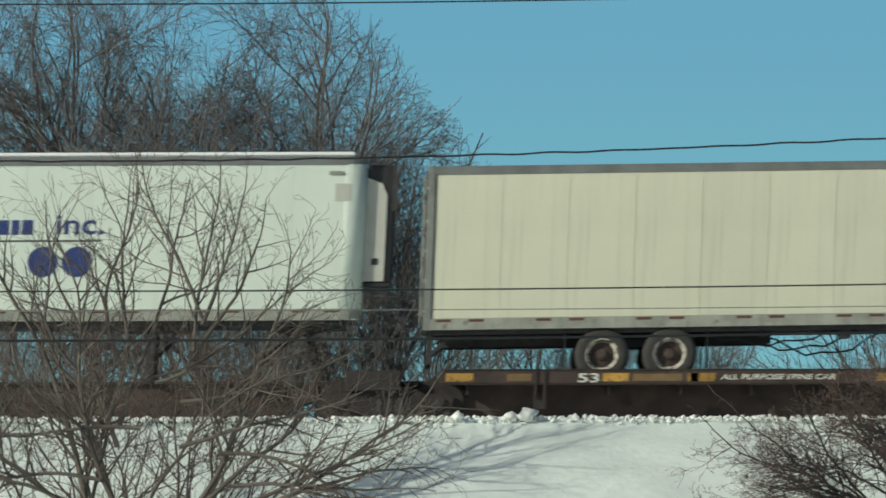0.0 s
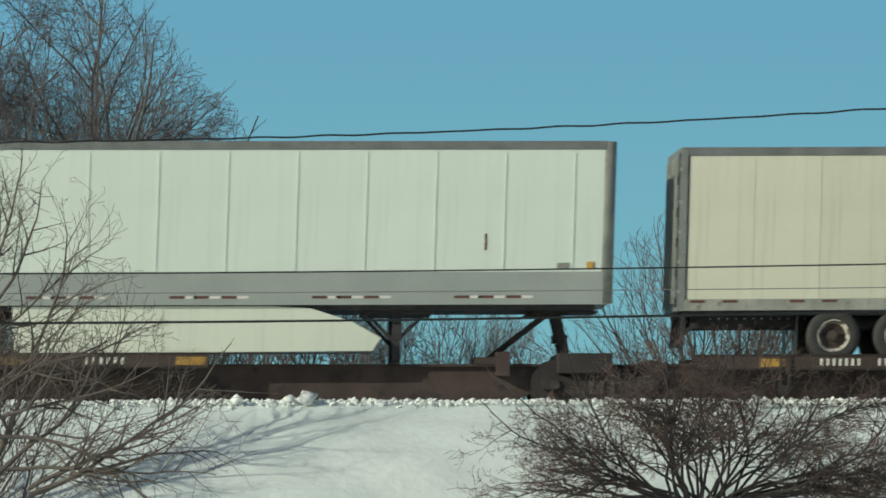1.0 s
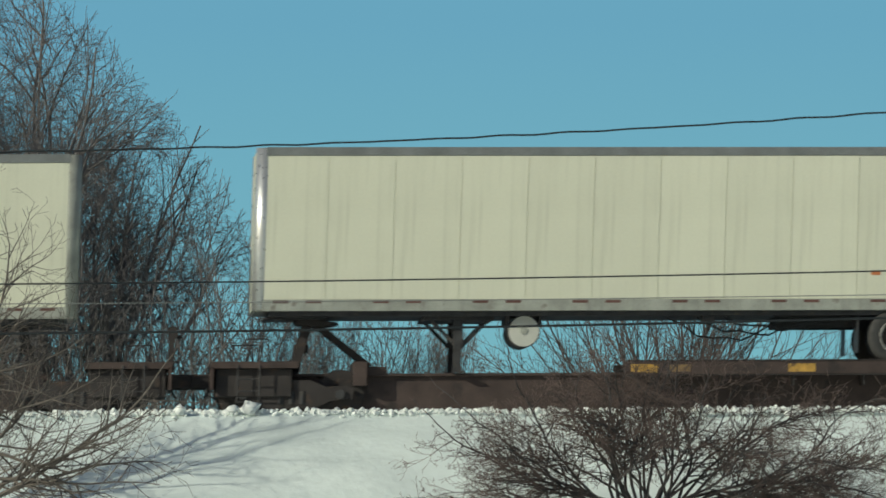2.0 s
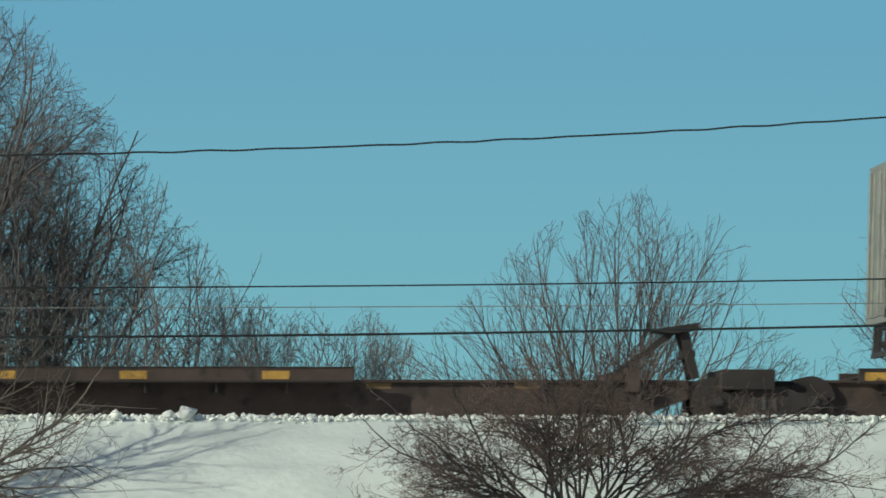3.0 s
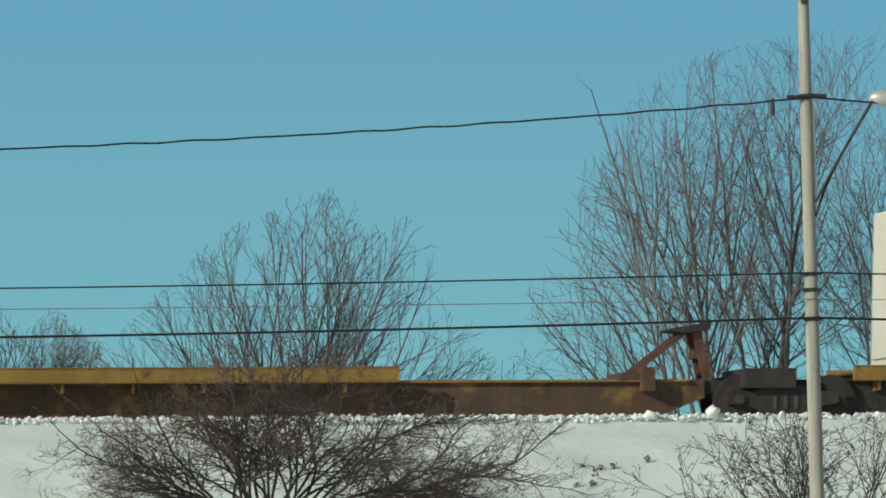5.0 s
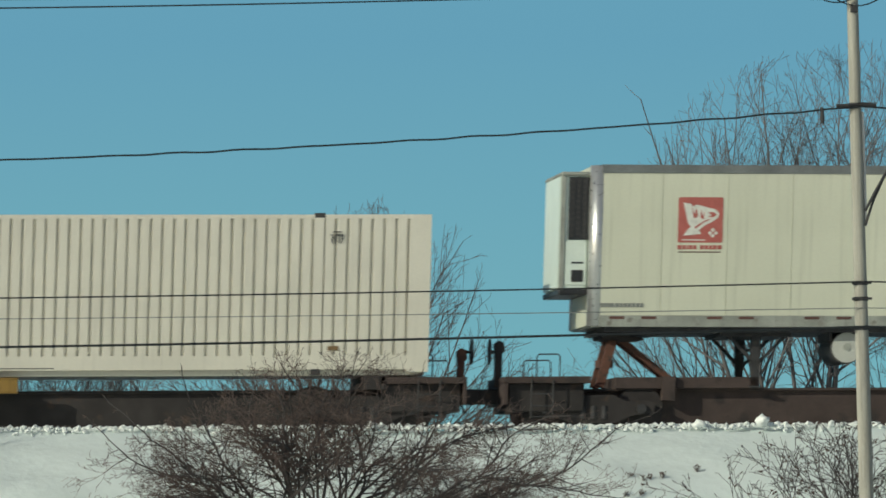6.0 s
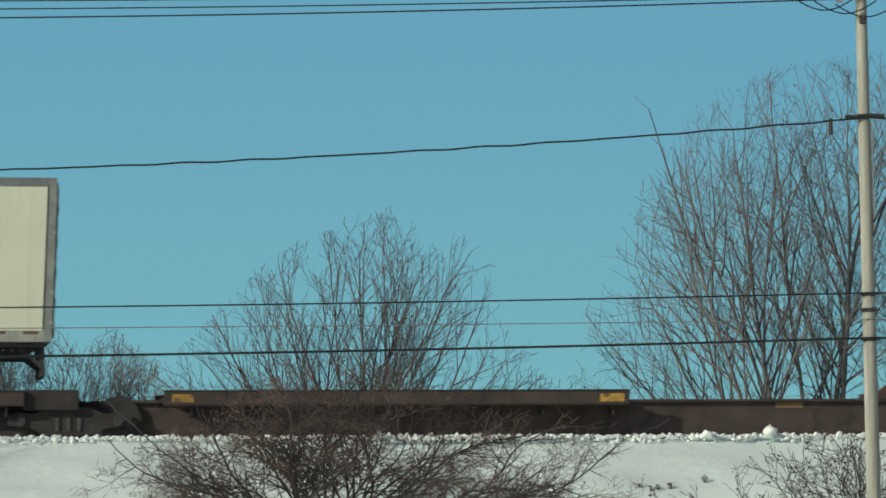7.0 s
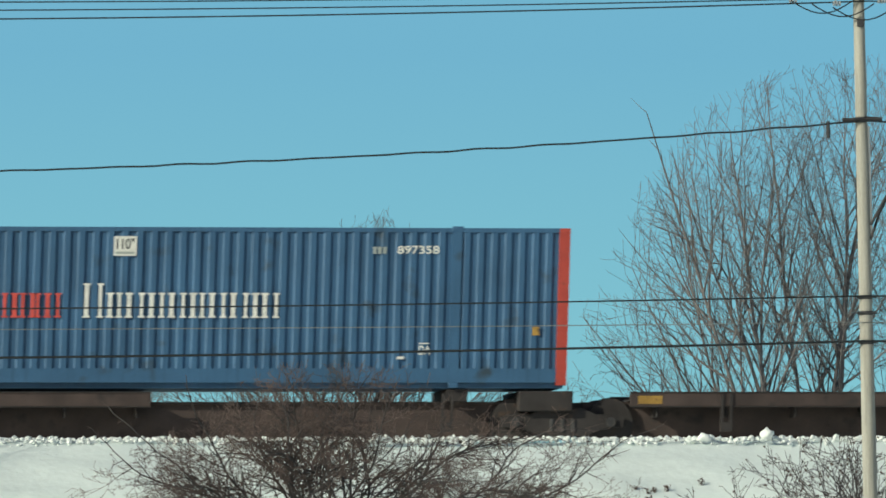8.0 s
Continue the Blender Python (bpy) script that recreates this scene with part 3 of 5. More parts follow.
            part("name_strip", bxs((f + 0.10, f + 0.32, 0.252, 0.262, 1.18, 1.21)), INK, cu)
            part("roof_edge", bxs((f - 0.02, f + 0.56, 0.2, 2.4, 2.80, 2.88), bevel=0.03), RAIL, cu)
            part("front_post", bxs((f + 0.46, f + 0.54, 0.25, 0.31, 0.62, 2.84)), RAIL, cu)
        else:
            part("side_shell", plate([(U(f + x), z) for x, z in ((0.02, 0.72), (0.40, 0.72), (0.40, 2.3), (0.30, 2.52), (0.02, 2.62))], 0.245, 0.285), PANEL_GREY, cu, "pale grey side shell")
            part("small_window", bxs((f + 0.16, f + 0.28, 0.235, 0.245, 1.02, 1.14)), BLACK, cu)
            part("frame_bar", bxs((f + 0.50, f + 0.58, 0.22, 0.30, 2.0, 2.9)), UNDER, cu)
    return t


def bars(t, x, z, widths, height, mat, gap=0.02, y0=-0.007, y1=-0.004):
    for i, wd in enumerate(widths):
        if wd > 0:
            part("print_bar", boxes((x, x + wd, y0, y1, z, z + height)), mat, t)
        x += abs(wd) + gap


def emblem(t, x, z, w, small=True):
    """A red square sign with a white winged arrow and two rows of small print below."""
    red = RED if small else REDSIGN

    def shape(name, pts, deep, mat):
        part(name, plate([(x + a * w, z + b * w) for a, b in pts], -deep - 0.002, -deep), mat, q)

    q = part("sign_square", plate([(x + a, z + b) for a, b in ((0, 0.02), (0.02, 0), (w - 0.02, 0), (w, 0.02), (w, w - 0.02), (w - 0.02, w), (0.02, w), (0, w - 0.02))], -0.007, -0.004), red, t, "red square sign with a white winged arrow")
    shape("arrow_shape", ((0.11, 0.88), (0.27, 0.86), (0.33, 0.79), (0.40, 0.84), (0.56, 0.80), (0.66, 0.77), (0.82, 0.74), (0.91, 0.65), (0.89, 0.55), (0.76, 0.46), (0.60, 0.38), (0.47, 0.27),
                          (0.52, 0.19), (0.34, 0.17), (0.12, 0.15), (0.20, 0.27), (0.28, 0.35), (0.22, 0.42), (0.18, 0.60)), 0.009, LETTER)
    shape("arrow_gap", ((0.30, 0.80), (0.36, 0.62), (0.40, 0.76), (0.44, 0.60), (0.41, 0.55), (0.34, 0.54)), 0.012, red)
    shape("arrow_gap", ((0.50, 0.74), (0.55, 0.58), (0.60, 0.72), (0.57, 0.52), (0.50, 0.54)), 0.012, red)
    shape("arrow_gap", ((0.66, 0.67), (0.80, 0.67), (0.85, 0.61), (0.79, 0.56), (0.66, 0.57), (0.75, 0.61)), 0.012, red)
    shape("arrow_gap", ((0.36, 0.34), (0.62, 0.50), (0.76, 0.53), (0.58, 0.45), (0.40, 0.31)), 0.012, red)
    for a, b in ((0.72, 0.21), (0.78, 0.28), (0.85, 0.21), (0.78, 0.15)):
        part("leaf_mark", disc(x + a * w, z + b * w, 0.04 * w, -0.0105, -0.008, 10), TAN if small else LETTER, q)
    part("print_bar", boxes((x + 0.10 * w, x + 0.60 * w, -0.0105, -0.008, z + 0.045 * w, z + 0.07 * w)), LETTER, q)
    bars(t, x, z - 0.125, (0.075, 0.06, 0.03, 0.06, 0.06, -0.03, 0.07, 0.06, 0.06, 0.065, 0.075), 0.075, INK if small else REDSIGN, 0.018)
    part("print_bar", boxes((x + 0.02, x + w - 0.03, -0.006, -0.003, z - 0.185, z - 0.165)), TAPE if not small else FAINT, t)


# road trailers in the order in which they pass
t = trailer(-16.75, 1.92, 1.95, "white refrigerated semi-trailer with snow on its roof and blue discs", panels=WHITE, body=WHITE_BODY, cooler="black", roof_snow=True, gear=12.3, tank=0)
off = 16.75
bars(t, -7.35 + off, 1.58, (0.22, 0.14, 0.2), 0.27, NAVY, 0.05)
words("inc.", -6.27 + off, 1.58, 0.88, 0.36, NAVY, t, -0.006)
part("underline", boxes((-7.6 + off, -5.42 + off, -0.007, -0.004, 1.45, 1.48)), INK, t)
for x in (-6.48, -5.86):
    part("blue_disc", disc(x + off, 1.08, 0.28, -0.007, -0.003), NAVY, t, "navy blue disc")
part("hatch", boxes((-1.2 + off, -0.92 + off, -0.012, -0.002, 2.18, 2.5), bevel=0.004), PANEL_GREY, t)
part("vent", boxes((-1.32 + off, -1.05 + off, -0.03, -0.002, 2.66, 2.73), bevel=0.012), RAIL, t)

t = trailer(0.54, 1.76, 1.95, "weathered cream refrigerated semi-trailer with a red square sign", axle=3.27, axle_z=-0.49, gear=12.36, tank=10.8, cooler="grey", hoses=True)
emblem(t, 13.69, 1.76, 0.86)
bars(t, 14.9, 0.40, (0.07, 0.07, 0.06, 0.07, 0.06, 0.06, 0.06, 0.06, -0.04, 0.3), 0.075, FAINT, 0.015)
t = trailer(17.98, 1.90, 1.92, "white plate-walled semi-trailer with a grey lower band and side skirts", panels=WHITE, body=WHITE_BODY, axle=3.02, axle_z=-0.62, gear=12.2, tank=0, skirt=True, wide=1.27)
part("upright_mark", boxes((13.74, 13.78, -0.008, -0.003, 1.0, 1.3)), TAPE, t)
part("sticker", boxes((15.08, 15.30, -0.016, -0.008, 0.66, 0.76)), FAINT, t)
part("sticker", boxes((15.62, 15.76, -0.016, -0.008, 0.66, 0.78)), STRIPE, t)
t = trailer(35.31, 1.80, 1.86, "tan cream semi-trailer with grey rear frame and open-spaced hinges", axle=2.88, axle_z=-0.47, tank=10.8)
t = trailer(54.63, 1.98, 1.95, "pale cream semi-trailer with scraped side panels", nose=-1, axle=3.02, axle_z=-0.48, tank=11.1, hoses=True)
for x, z, h in ((13.2, 1.0, 0.45), (14.15, 1.1, 0.35), (14.35, 1.2, 0.6)):
    part("scrape", boxes((x, x + 0.025, -0.004, -0.001, z, z + h)), RAIL, t)
for x in (11.35, 11.65):
    part("marker", boxes((x, x + 0.17, -0.008, -0.003, 0.64, 0.72)), AMBER, t)
t = trailer(93.60, 1.92, 1.97, "streaked cream refrigerated semi-trailer with a red square sign", axle=3.03, axle_z=-0.49, gear=12.25, tank=10.65, cooler="grey", hoses=True)
emblem(t, 13.75, 1.72, 0.86)
bars(t, 14.95, 0.36, (0.07, 0.07, 0.06, 0.07, 0.06, 0.06, 0.06, 0.06, -0.04, 0.3), 0.075, FAINT, 0.015)
for x, z, h in ((1.05, 1.6, 0.3), (3.85, 1.85, 0.28), (5.3, 0.3, 0.36), (8.8, 2.25, 0.2)):
    part("scrape", boxes((x, x + 0.03, -0.004, -0.001, z, z + h)), RAIL, t)

t = trailer(112.83, 1.93, 2.05, "ivory refrigerated semi-trailer with a blue arrow and dark lettering", nose=-1, panels=IVORY, body=WHITE_BODY, axle=3.28, axle_z=-0.51, gear=12.67, tank=11.5, tank_pale=False, cooler="louvred", hoses=True)
o = 112.83
arrow = part("arrow_sign", plate([(x - o, z - 1.93) for x, z in ((114.22, 4.18), (114.55, 4.58), (114.9, 4.58), (114.9, 4.55), (116.66, 4.55), (116.66, 3.80), (114.9, 3.80), (114.9, 3.75), (114.5, 3.75))], -0.007, -0.004), SKYBLUE, t, "blue arrow sign with tan print")
part("arrow_tip", plate([(x - o, z - 1.93) for x, z in ((114.22, 4.18), (114.52, 4.55), (114.72, 4.55), (114.72, 3.78), (114.5, 3.78))], -0.0095, -0.0075), BLUEDARK, arrow)
part("arrow_core", boxes((114.6 - o, 116.6 - o, -0.0095, -0.0075, 2.10, 2.42)), BLUEDARK, arrow)
bars(arrow, 114.42 - o, 2.14, (0.09, 0.055, 0.065, 0.065, 0.055, 0.065, -0.06, 0.055, 0.06, 0.06, 0.05, 0.06, 0.06, 0.05, 0.025, 0.05, 0.05, 0.05), 0.22, TAN, 0.068, -0.0125, -0.0105)
words("inter", 124.97 - o, 1.42, 0.98, 0.34, INK, t)
words("MODAL", 125.98 - o, 1.42, 1.2, 0.23, INK, t)
sw = [(125.07 - o + 1.35 * i / 12, 1.38 - 0.17 * math.sin(math.pi * min(1, (i + 1.2) / 13)) ** 0.7 + 0.0) for i in range(13)]
tubes("swoosh", [((sw[i][0], -0.006, sw[i][1]), (sw[i + 1][0], -0.006, sw[i + 1][1]), 0.028, 0.02) for i in range(12)], INK, 5, t)
for i in range(13):
    a = i / 12
    part("dot", boxes((125.5 - o + 1.5 * a, 125.56 - o + 1.5 * a, -0.007, -0.004, 1.72 + 0.26 * math.sin(a * 2.2), 1.755 + 0.26 * math.sin(a * 2.2))), INK, t)
words("TEMPERATURE CONTROLLED DIVISION", 123.66 - o, 0.60, 4.85, 0.19, INK, t, lean=0.15)
words("AIR", 126.76 - o, 0.375, 0.27, 0.1, INK, t)
words("EQUIPPED", 127.68 - o, 0.375, 0.83, 0.1, INK, t)
for x in (115.1, 125.98):
    part("arrow_mark", plate([(x - o + a, 0.30 + b) for a, b in ((0, -0.07), (0.09, 0.02), (0.05, 0.02), (0.05, 0.18), (-0.05, 0.18), (-0.05, 0.02), (-0.09, 0.02))], -0.007, -0.004), INK, t)
part("marker", boxes((125.6 - o, 125.77 - o, -0.01, -0.004, 0.34, 0.42)), AMBER, t)
part("upright_mark", boxes((114.92 - o, 114.955 - o, -0.007, -0.003, 1.10, 1.37)), INK, t)
bars(t, 114.2 - o, 0.60, (0.09,) * 5 + (0.03,) + (0.09,) * 5 + (0.03, 0.08, 0.08, 0.1), 0.065, FAINT, 0.02)
part("vent", boxes((113.25 - o, 113.5 - o, -0.03, -0.002, 2.72, 2.80), bevel=0.012), RAIL, t)
dm = [(120.92 - o + a, 0.66 + b) for a, b in ((-0.2, 0), (0, 0.2), (0.2, 0), (0, -0.2))]
tubes("diamond_outline", [((dm[i][0], -0.004, dm[i][1]), (dm[(i + 1) % 4][0], -0.004, dm[(i + 1) % 4][1]), 0.012, 0.012) for i in range(4)], BAND, 4, t)

t = trailer(171.33, 1.975, 1.90, "cream refrigerated semi-trailer with a faded red square sign", nose=-1, axle=2.29, axle_z=-0.45, gear=12.9, tank=11.2, cooler="white", hoses=True)
emblem(t, 1.61, 1.56, 0.84, False)
bars(t, 0.2, 0.36, (0.26, 0.07, 0.06, 0.06, 0.07, 0.06, 0.06, 0.06), 0.075, FAINT, 0.015)
for x in (11.3, 11.62):
    part("marker", boxes((x, x + 0.17, -0.008, -0.003, 0.62, 0.70)), AMBER, t)


# ---- containers
def corrugated(x0, x1, pitch, deep, z0, z1, share_out=0.5, ramp=0.2):
    """A corrugated sheet whose outer ribs lie at y = 0."""
    bm = bmesh.new()
    n = max(1, round((x1 - x0) / pitch))
    p = (x1 - x0) / n
    line = []
    for i in range(n):
        a = x0 + i * p
        line += [(a, deep), (a + p * ramp, 0.0), (a + p * (ramp + share_out), 0.0), (a + p * (2 * ramp + share_out), deep)]
    line.append((x1, deep))
    lo = [bm.verts.new((x, y, z0)) for x, y in line]
    hi = [bm.verts.new((x, y, z1)) for x, y in line]
    for i in range(len(lo) - 1):
        bm.faces.new((lo[i], lo[i + 1], hi[i + 1], hi[i]))
    return bm


def container(s, z, long, paint, label, pitch, deep, posts, end_paint, share_out, ramp, end_wide):
    t = thing("shipping_container", (s, 100.08, z), label, "container", "containers on the train")
    MOVERS.append(t)
    part("core", boxes((0.06, long - 0.06, 0.06, 2.38, 0.13, 2.86)), paint, t)
    split("top_rail", ((0, long, -0.004, 0.06, 2.82, 2.90), (0, long, 2.38, 2.44, 2.82, 2.90), (0.02, long - 0.02, 0.06, 2.38, 2.86, 2.885)), paint, t)
    split("bottom_rail", ((0, long, -0.004, 0.06, 0.05, 0.31), (0, long, 2.38, 2.44, 0.02, 0.31), (0.05, long - 0.05, 0.1, 2.34, -0.05, 0.12)), paint, t)
    edges = [end_wide] + [v for p in posts for v in (p - 0.10, p + 0.10)] + [long - end_wide]
    for i in range(0, len(edges), 2):
        part("side_panel", corrugated(edges[i], edges[i + 1], pitch, deep, 0.31, 2.82, share_out, ramp), paint, t)
    for p in posts:
        q = part("lifting_post", boxes((p - 0.10, p + 0.08, -0.006, 0.05, -0.03, 2.90)), paint, t)
        part("corner_casting", boxes((p - 0.10, p + 0.10, -0.012, 0.1, 2.84, 2.93), (p - 0.10, p + 0.08, -0.012, 0.1, -0.05, 0.06), bevel=0.008), UNDER if paint is BONE else paint, q)
    for x in (0, long - end_wide):
        split("corner_post", ((x, x + end_wide, -0.008, 0.12, 0.0, 2.9), (x, x + end_wide, 2.33, 2.448, 0.0, 2.9)), end_paint, t)
    split("end_wall", ((0.0, 0.05, 0.12, 2.33, 0.1, 2.86), (long - 0.05, long, 0.12, 2.33, 0.1, 2.86)), paint, t)
    return t


t = container(151.95, 1.155, 16.42, BONE, "bone-white corrugated container with narrow ribs", 0.212, 0.05, (2.22, 14.35), BONE, 0.72, 0.04, 0.40)
o = 151.95
words("605316", 155.10 - o, 2.47, 0.62, 0.14, INK, t, -0.014)
bars(t, 154.62 - o, 2.47, (0.07, 0.07, 0.07, 0.06), 0.14, INK, 0.03, -0.016, -0.013)
words("WTP", 153.72 - o, 2.36, 0.25, 0.18, INK, t, -0.016)
part("print_bar", boxes((153.72 - o + 0.05, 153.72 - o + 0.20, -0.017, -0.006, 2.57, 2.59)), INK, t)
words("WTP", 166.5 - o, 2.36, 0.25, 0.18, INK, t, -0.016)
part("print_bar", boxes((166.5 - o + 0.05, 166.5 - o + 0.20, -0.017, -0.006, 2.57, 2.59)), INK, t)
words("53'", 152.36 - o, 0.38, 0.24, 0.16, INK, t, -0.014)
part("diamond_placard", plate([(160.2 - o + a, 0.55 + b) for a, b in ((-0.21, 0), (0, 0.21), (0.21, 0), (0, -0.21))], -0.016, -0.006), BAND, t, "grey diamond placard")
part("sticker", boxes((153.58 - o, 153.82 - o, -0.014, -0.006, 0.40, 0.50)), STRIPE, t)
part("sticker", boxes((166.5 - o, 166.7 - o, -0.014, -0.006, 0.40, 0.48)), DULL, t)
part("rail_slot", boxes((156.1 - o, 161.5 - o, -0.009, -0.004, 0.08, 0.095)), INK, t)

t = container(206.86, 1.135, 16.35, BLUE, "blue corrugated container with orange-red corner posts", 0.268, 0.036, (2.11, 14.26), REDPOST, 0.36, 0.14, 0.20)
o = 206.86
words("53", 207.78 - o, 1.95, 0.36, 0.38, LETTER, t, -0.014)


def notice(x, z, body, w, h):
    q = part("notice", boxes((x, x + w, -0.014, -0.006, z, z + h)), LETTER, t, "white height notice")
    words(body, x + 0.05, z + 0.12, w - 0.1, h - 0.16, INK, q, -0.0165)
    part("print_bar", boxes((x + 0.04, x + w - 0.04, -0.0165, -0.0145, z + 0.03, z + 0.075)), BAND, q)


notice(207.70 - o, 1.48, '110"', 0.42, 0.36)
notice(214.78 - o, 2.37, '110"', 0.42, 0.36)
part("dark_patch", boxes((209.05 - o, 210.75 - o, -0.012, -0.005, 2.62, 2.84), (209.1 - o, 209.55 - o, -0.012, -0.005, 2.45, 2.62), (209.8 - o, 210.7 - o, -0.012, -0.005, 2.52, 2.62)), BLUEDARK, t)
q = part("diamond_mark", plate([(209.71 - o + a, 2.12 + b) for a, b in ((-0.31, 0), (0, 0.33), (0.31, 0), (0, -0.33))], -0.016, -0.008), LETTER, t, "white diamond with fading stripes")
part("diamond_core", boxes((209.58 - o, 209.78 - o, -0.0185, -0.0165, 1.98, 2.28)), BLUEDARK, q)
part("globe_mark", disc(209.83 - o, 2.18, 0.12, -0.021, -0.019, 18), BAND, q)
for i in range(11):
    part("stripe", boxes((209.95 - o - 0.05 * abs(i - 5) * 0.4, 210.85 - o + 0.12 - 0.05 * abs(i - 5), -0.013, -0.006, 1.76 + i * 0.072, 1.785 + i * 0.072)), LETTER, q)
for x, mat, print_row in ((212.13 - o, REDDISH, ((0.42, 0.62), (0.36, 0.44), (0.32, 0.44), (0.26, 0.44), (0.36, 0.44))),
                          (214.24 - o, LETTER, ((0.42, 0.62), (0.34, 0.45), (0.40, 0.45), (0.36, 0.45), (0.38, 0.45), (0.34, 0.45), (0.38, 0.45), (0.40, 0.45), (0.16, 0.45), (0.38, 0.45)))):
    for wd, hh in print_row:
        z0, z1 = 1.24, 1.24 + hh
        stems = [(x + 0.03, x + 0.11)] if wd < 0.2 else [(x + 0.035, x + 0.115), (x + wd - 0.125, x + wd - 0.065)]
        for a, b in stems:
            part("print_stem", boxes((a, b, -0.013, -0.006, z0, z1)), mat, t)
            part("print_foot", boxes((a - 0.03, b + 0.03, -0.0135, -0.006, z0 - 0.004, z0 + 0.03)), mat, t)
            part("print_cap", boxes((a - 0.03, b + 0.03, -0.0135, -0.006, z1 - 0.03, z1 + 0.004)), mat, t)
        x += wd + 0.01
words("897358", 220.0 - o, 2.42, 0.78, 0.15, LETTER, t, -0.014)
bars(t, 219.55 - o, 2.42, (0.06, 0.07, 0.06), 0.13, BAND, 0.03, -0.014, -0.006)
for x in (209.27, 220.45):
    words("DA", x - o, 0.56, 0.22, 0.17, LETTER, t, -0.014)
    part("print_bar", boxes((x - o, x - o + 0.2, -0.014, -0.006, 0.76, 0.78)), LETTER, t)
for x, z, m in ((207.80, 0.56, STRIPE), (209.88, 0.45, LETTER), (211.0, 0.18, LETTER), (220.05, 0.48, LETTER), (222.55, 0.92, STRIPE)):
    part("sticker", boxes((x - o, x - o + 0.13, -0.014, -0.006, z, z + (0.16 if m is STRIPE else 0.05))), m, t)
for i, zz in enumerate((0.55, 0.75, 1.3, 1.5, 1.75, 2.0, 2.2)):
    part("end_print", boxes((-0.004, -0.001, 0.95, 1.25, zz, zz + (0.11 if i < 4 else 0.04))), LETTER, t)


# ---- the spine cars
RUSTY = material("orange_rust", (0.12, 0.055, 0.038), 0.8, vary=0.3, size=4, grain=40, dirt=(0.05, 0.04, 0.036), dirt_at=0.55)


def truck(car, x, z=0.0):
    """A two-axle bogie under the car, centred at x."""
    for y0 in (0.28, 2.2):
        out = [(-1.12, 0.38), (-1.15, 0.55), (-1.0, 0.62), (-0.62, 0.60), (-0.35, 0.72), (0.35, 0.72), (0.62, 0.60), (1.0, 0.62), (1.15, 0.55), (1.12, 0.38), (0.72, 0.34), (0.42, 0.20), (-0.42, 0.20), (-0.72, 0.34)]
        f = part("side_frame", plate([(x + a, b) for a, b in out], y0, y0 + 0.16), CARBLACK, car, "cast steel bogie side frame")
        for k in (-0.2, 0.0, 0.2):
            part("spring", rod(bmesh.new(), (x + k, y0 + 0.03, 0.28), (x + k, y0 + 0.03, 0.52), 0.06, 10), UNDER, f)
        for k in (-0.89, 0.89):
            part("bearing_cap", rod(bmesh.new(), (x + k, y0 - 0.06, 0.46), (x + k, y0 + 0.05, 0.46), 0.09, 14), UNDER, f)
    for k in (-0.89, 0.89):
        bm = bmesh.new()
        rod(bm, (x + k, 0.4, 0.46), (x + k, 2.2, 0.46), 0.08, 10)
        for y0 in (0.48, 2.0):
            rod(bm, (x + k, y0, 0.46), (x + k, y0 + 0.13, 0.46), 0.44, 28)
            rod(bm, (x + k, y0 + (0.13 if y0 < 1 else -0.03), 0.46), (x + k, y0 + (0.16 if y0 < 1 else 0.0), 0.46), 0.46, 28)
        part("wheelset", bm, CARBLACK, car)
    part("bolster", boxes((x - 0.2, x + 0.2, 0.3, 2.3, 0.50, 0.72)), CARBLACK, car)


def hitch(car, x_top, side, colour):
    """A trailer stanchion: an upright on the end's side, a long strut towards the middle, and a top plate."""
    bm = bmesh.new()
    for yy in (0.95, 1.65):
        beam(bm, (x_top + 0.02 * side, yy, 1.80), (x_top + 0.26 * side, yy, 0.88), 0.17, 0.12)
    box(bm, min(x_top, x_top + 0.26 * side), max(x_top, x_top + 0.26 * side), 1.0, 1.6, 1.25, 1.4)
    part("hitch_post", bm, colour, car, "rusty trailer hitch post")
    bm = bmesh.new()
    for yy in (1.05, 1.55):
        beam(bm, (x_top - 0.1 * side, yy, 1.80), (x_top - 1.15 * side, yy, 0.98), 0.11, 0.09)
    part("hitch_strut", bm, colour, car, "slanting hitch strut")
    a = [(x_top - 0.55 * side, 1.76), (x_top - 0.48 * side, 1.80), (x_top + 0.30 * side, 1.92), (x_top + 0.26 * side, 1.78), (x_top - 0.2 * side, 1.72)]
    part("hitch_plate", plate(a, 0.75, 1.85), CARBLACK, car, "dark tilted top plate")


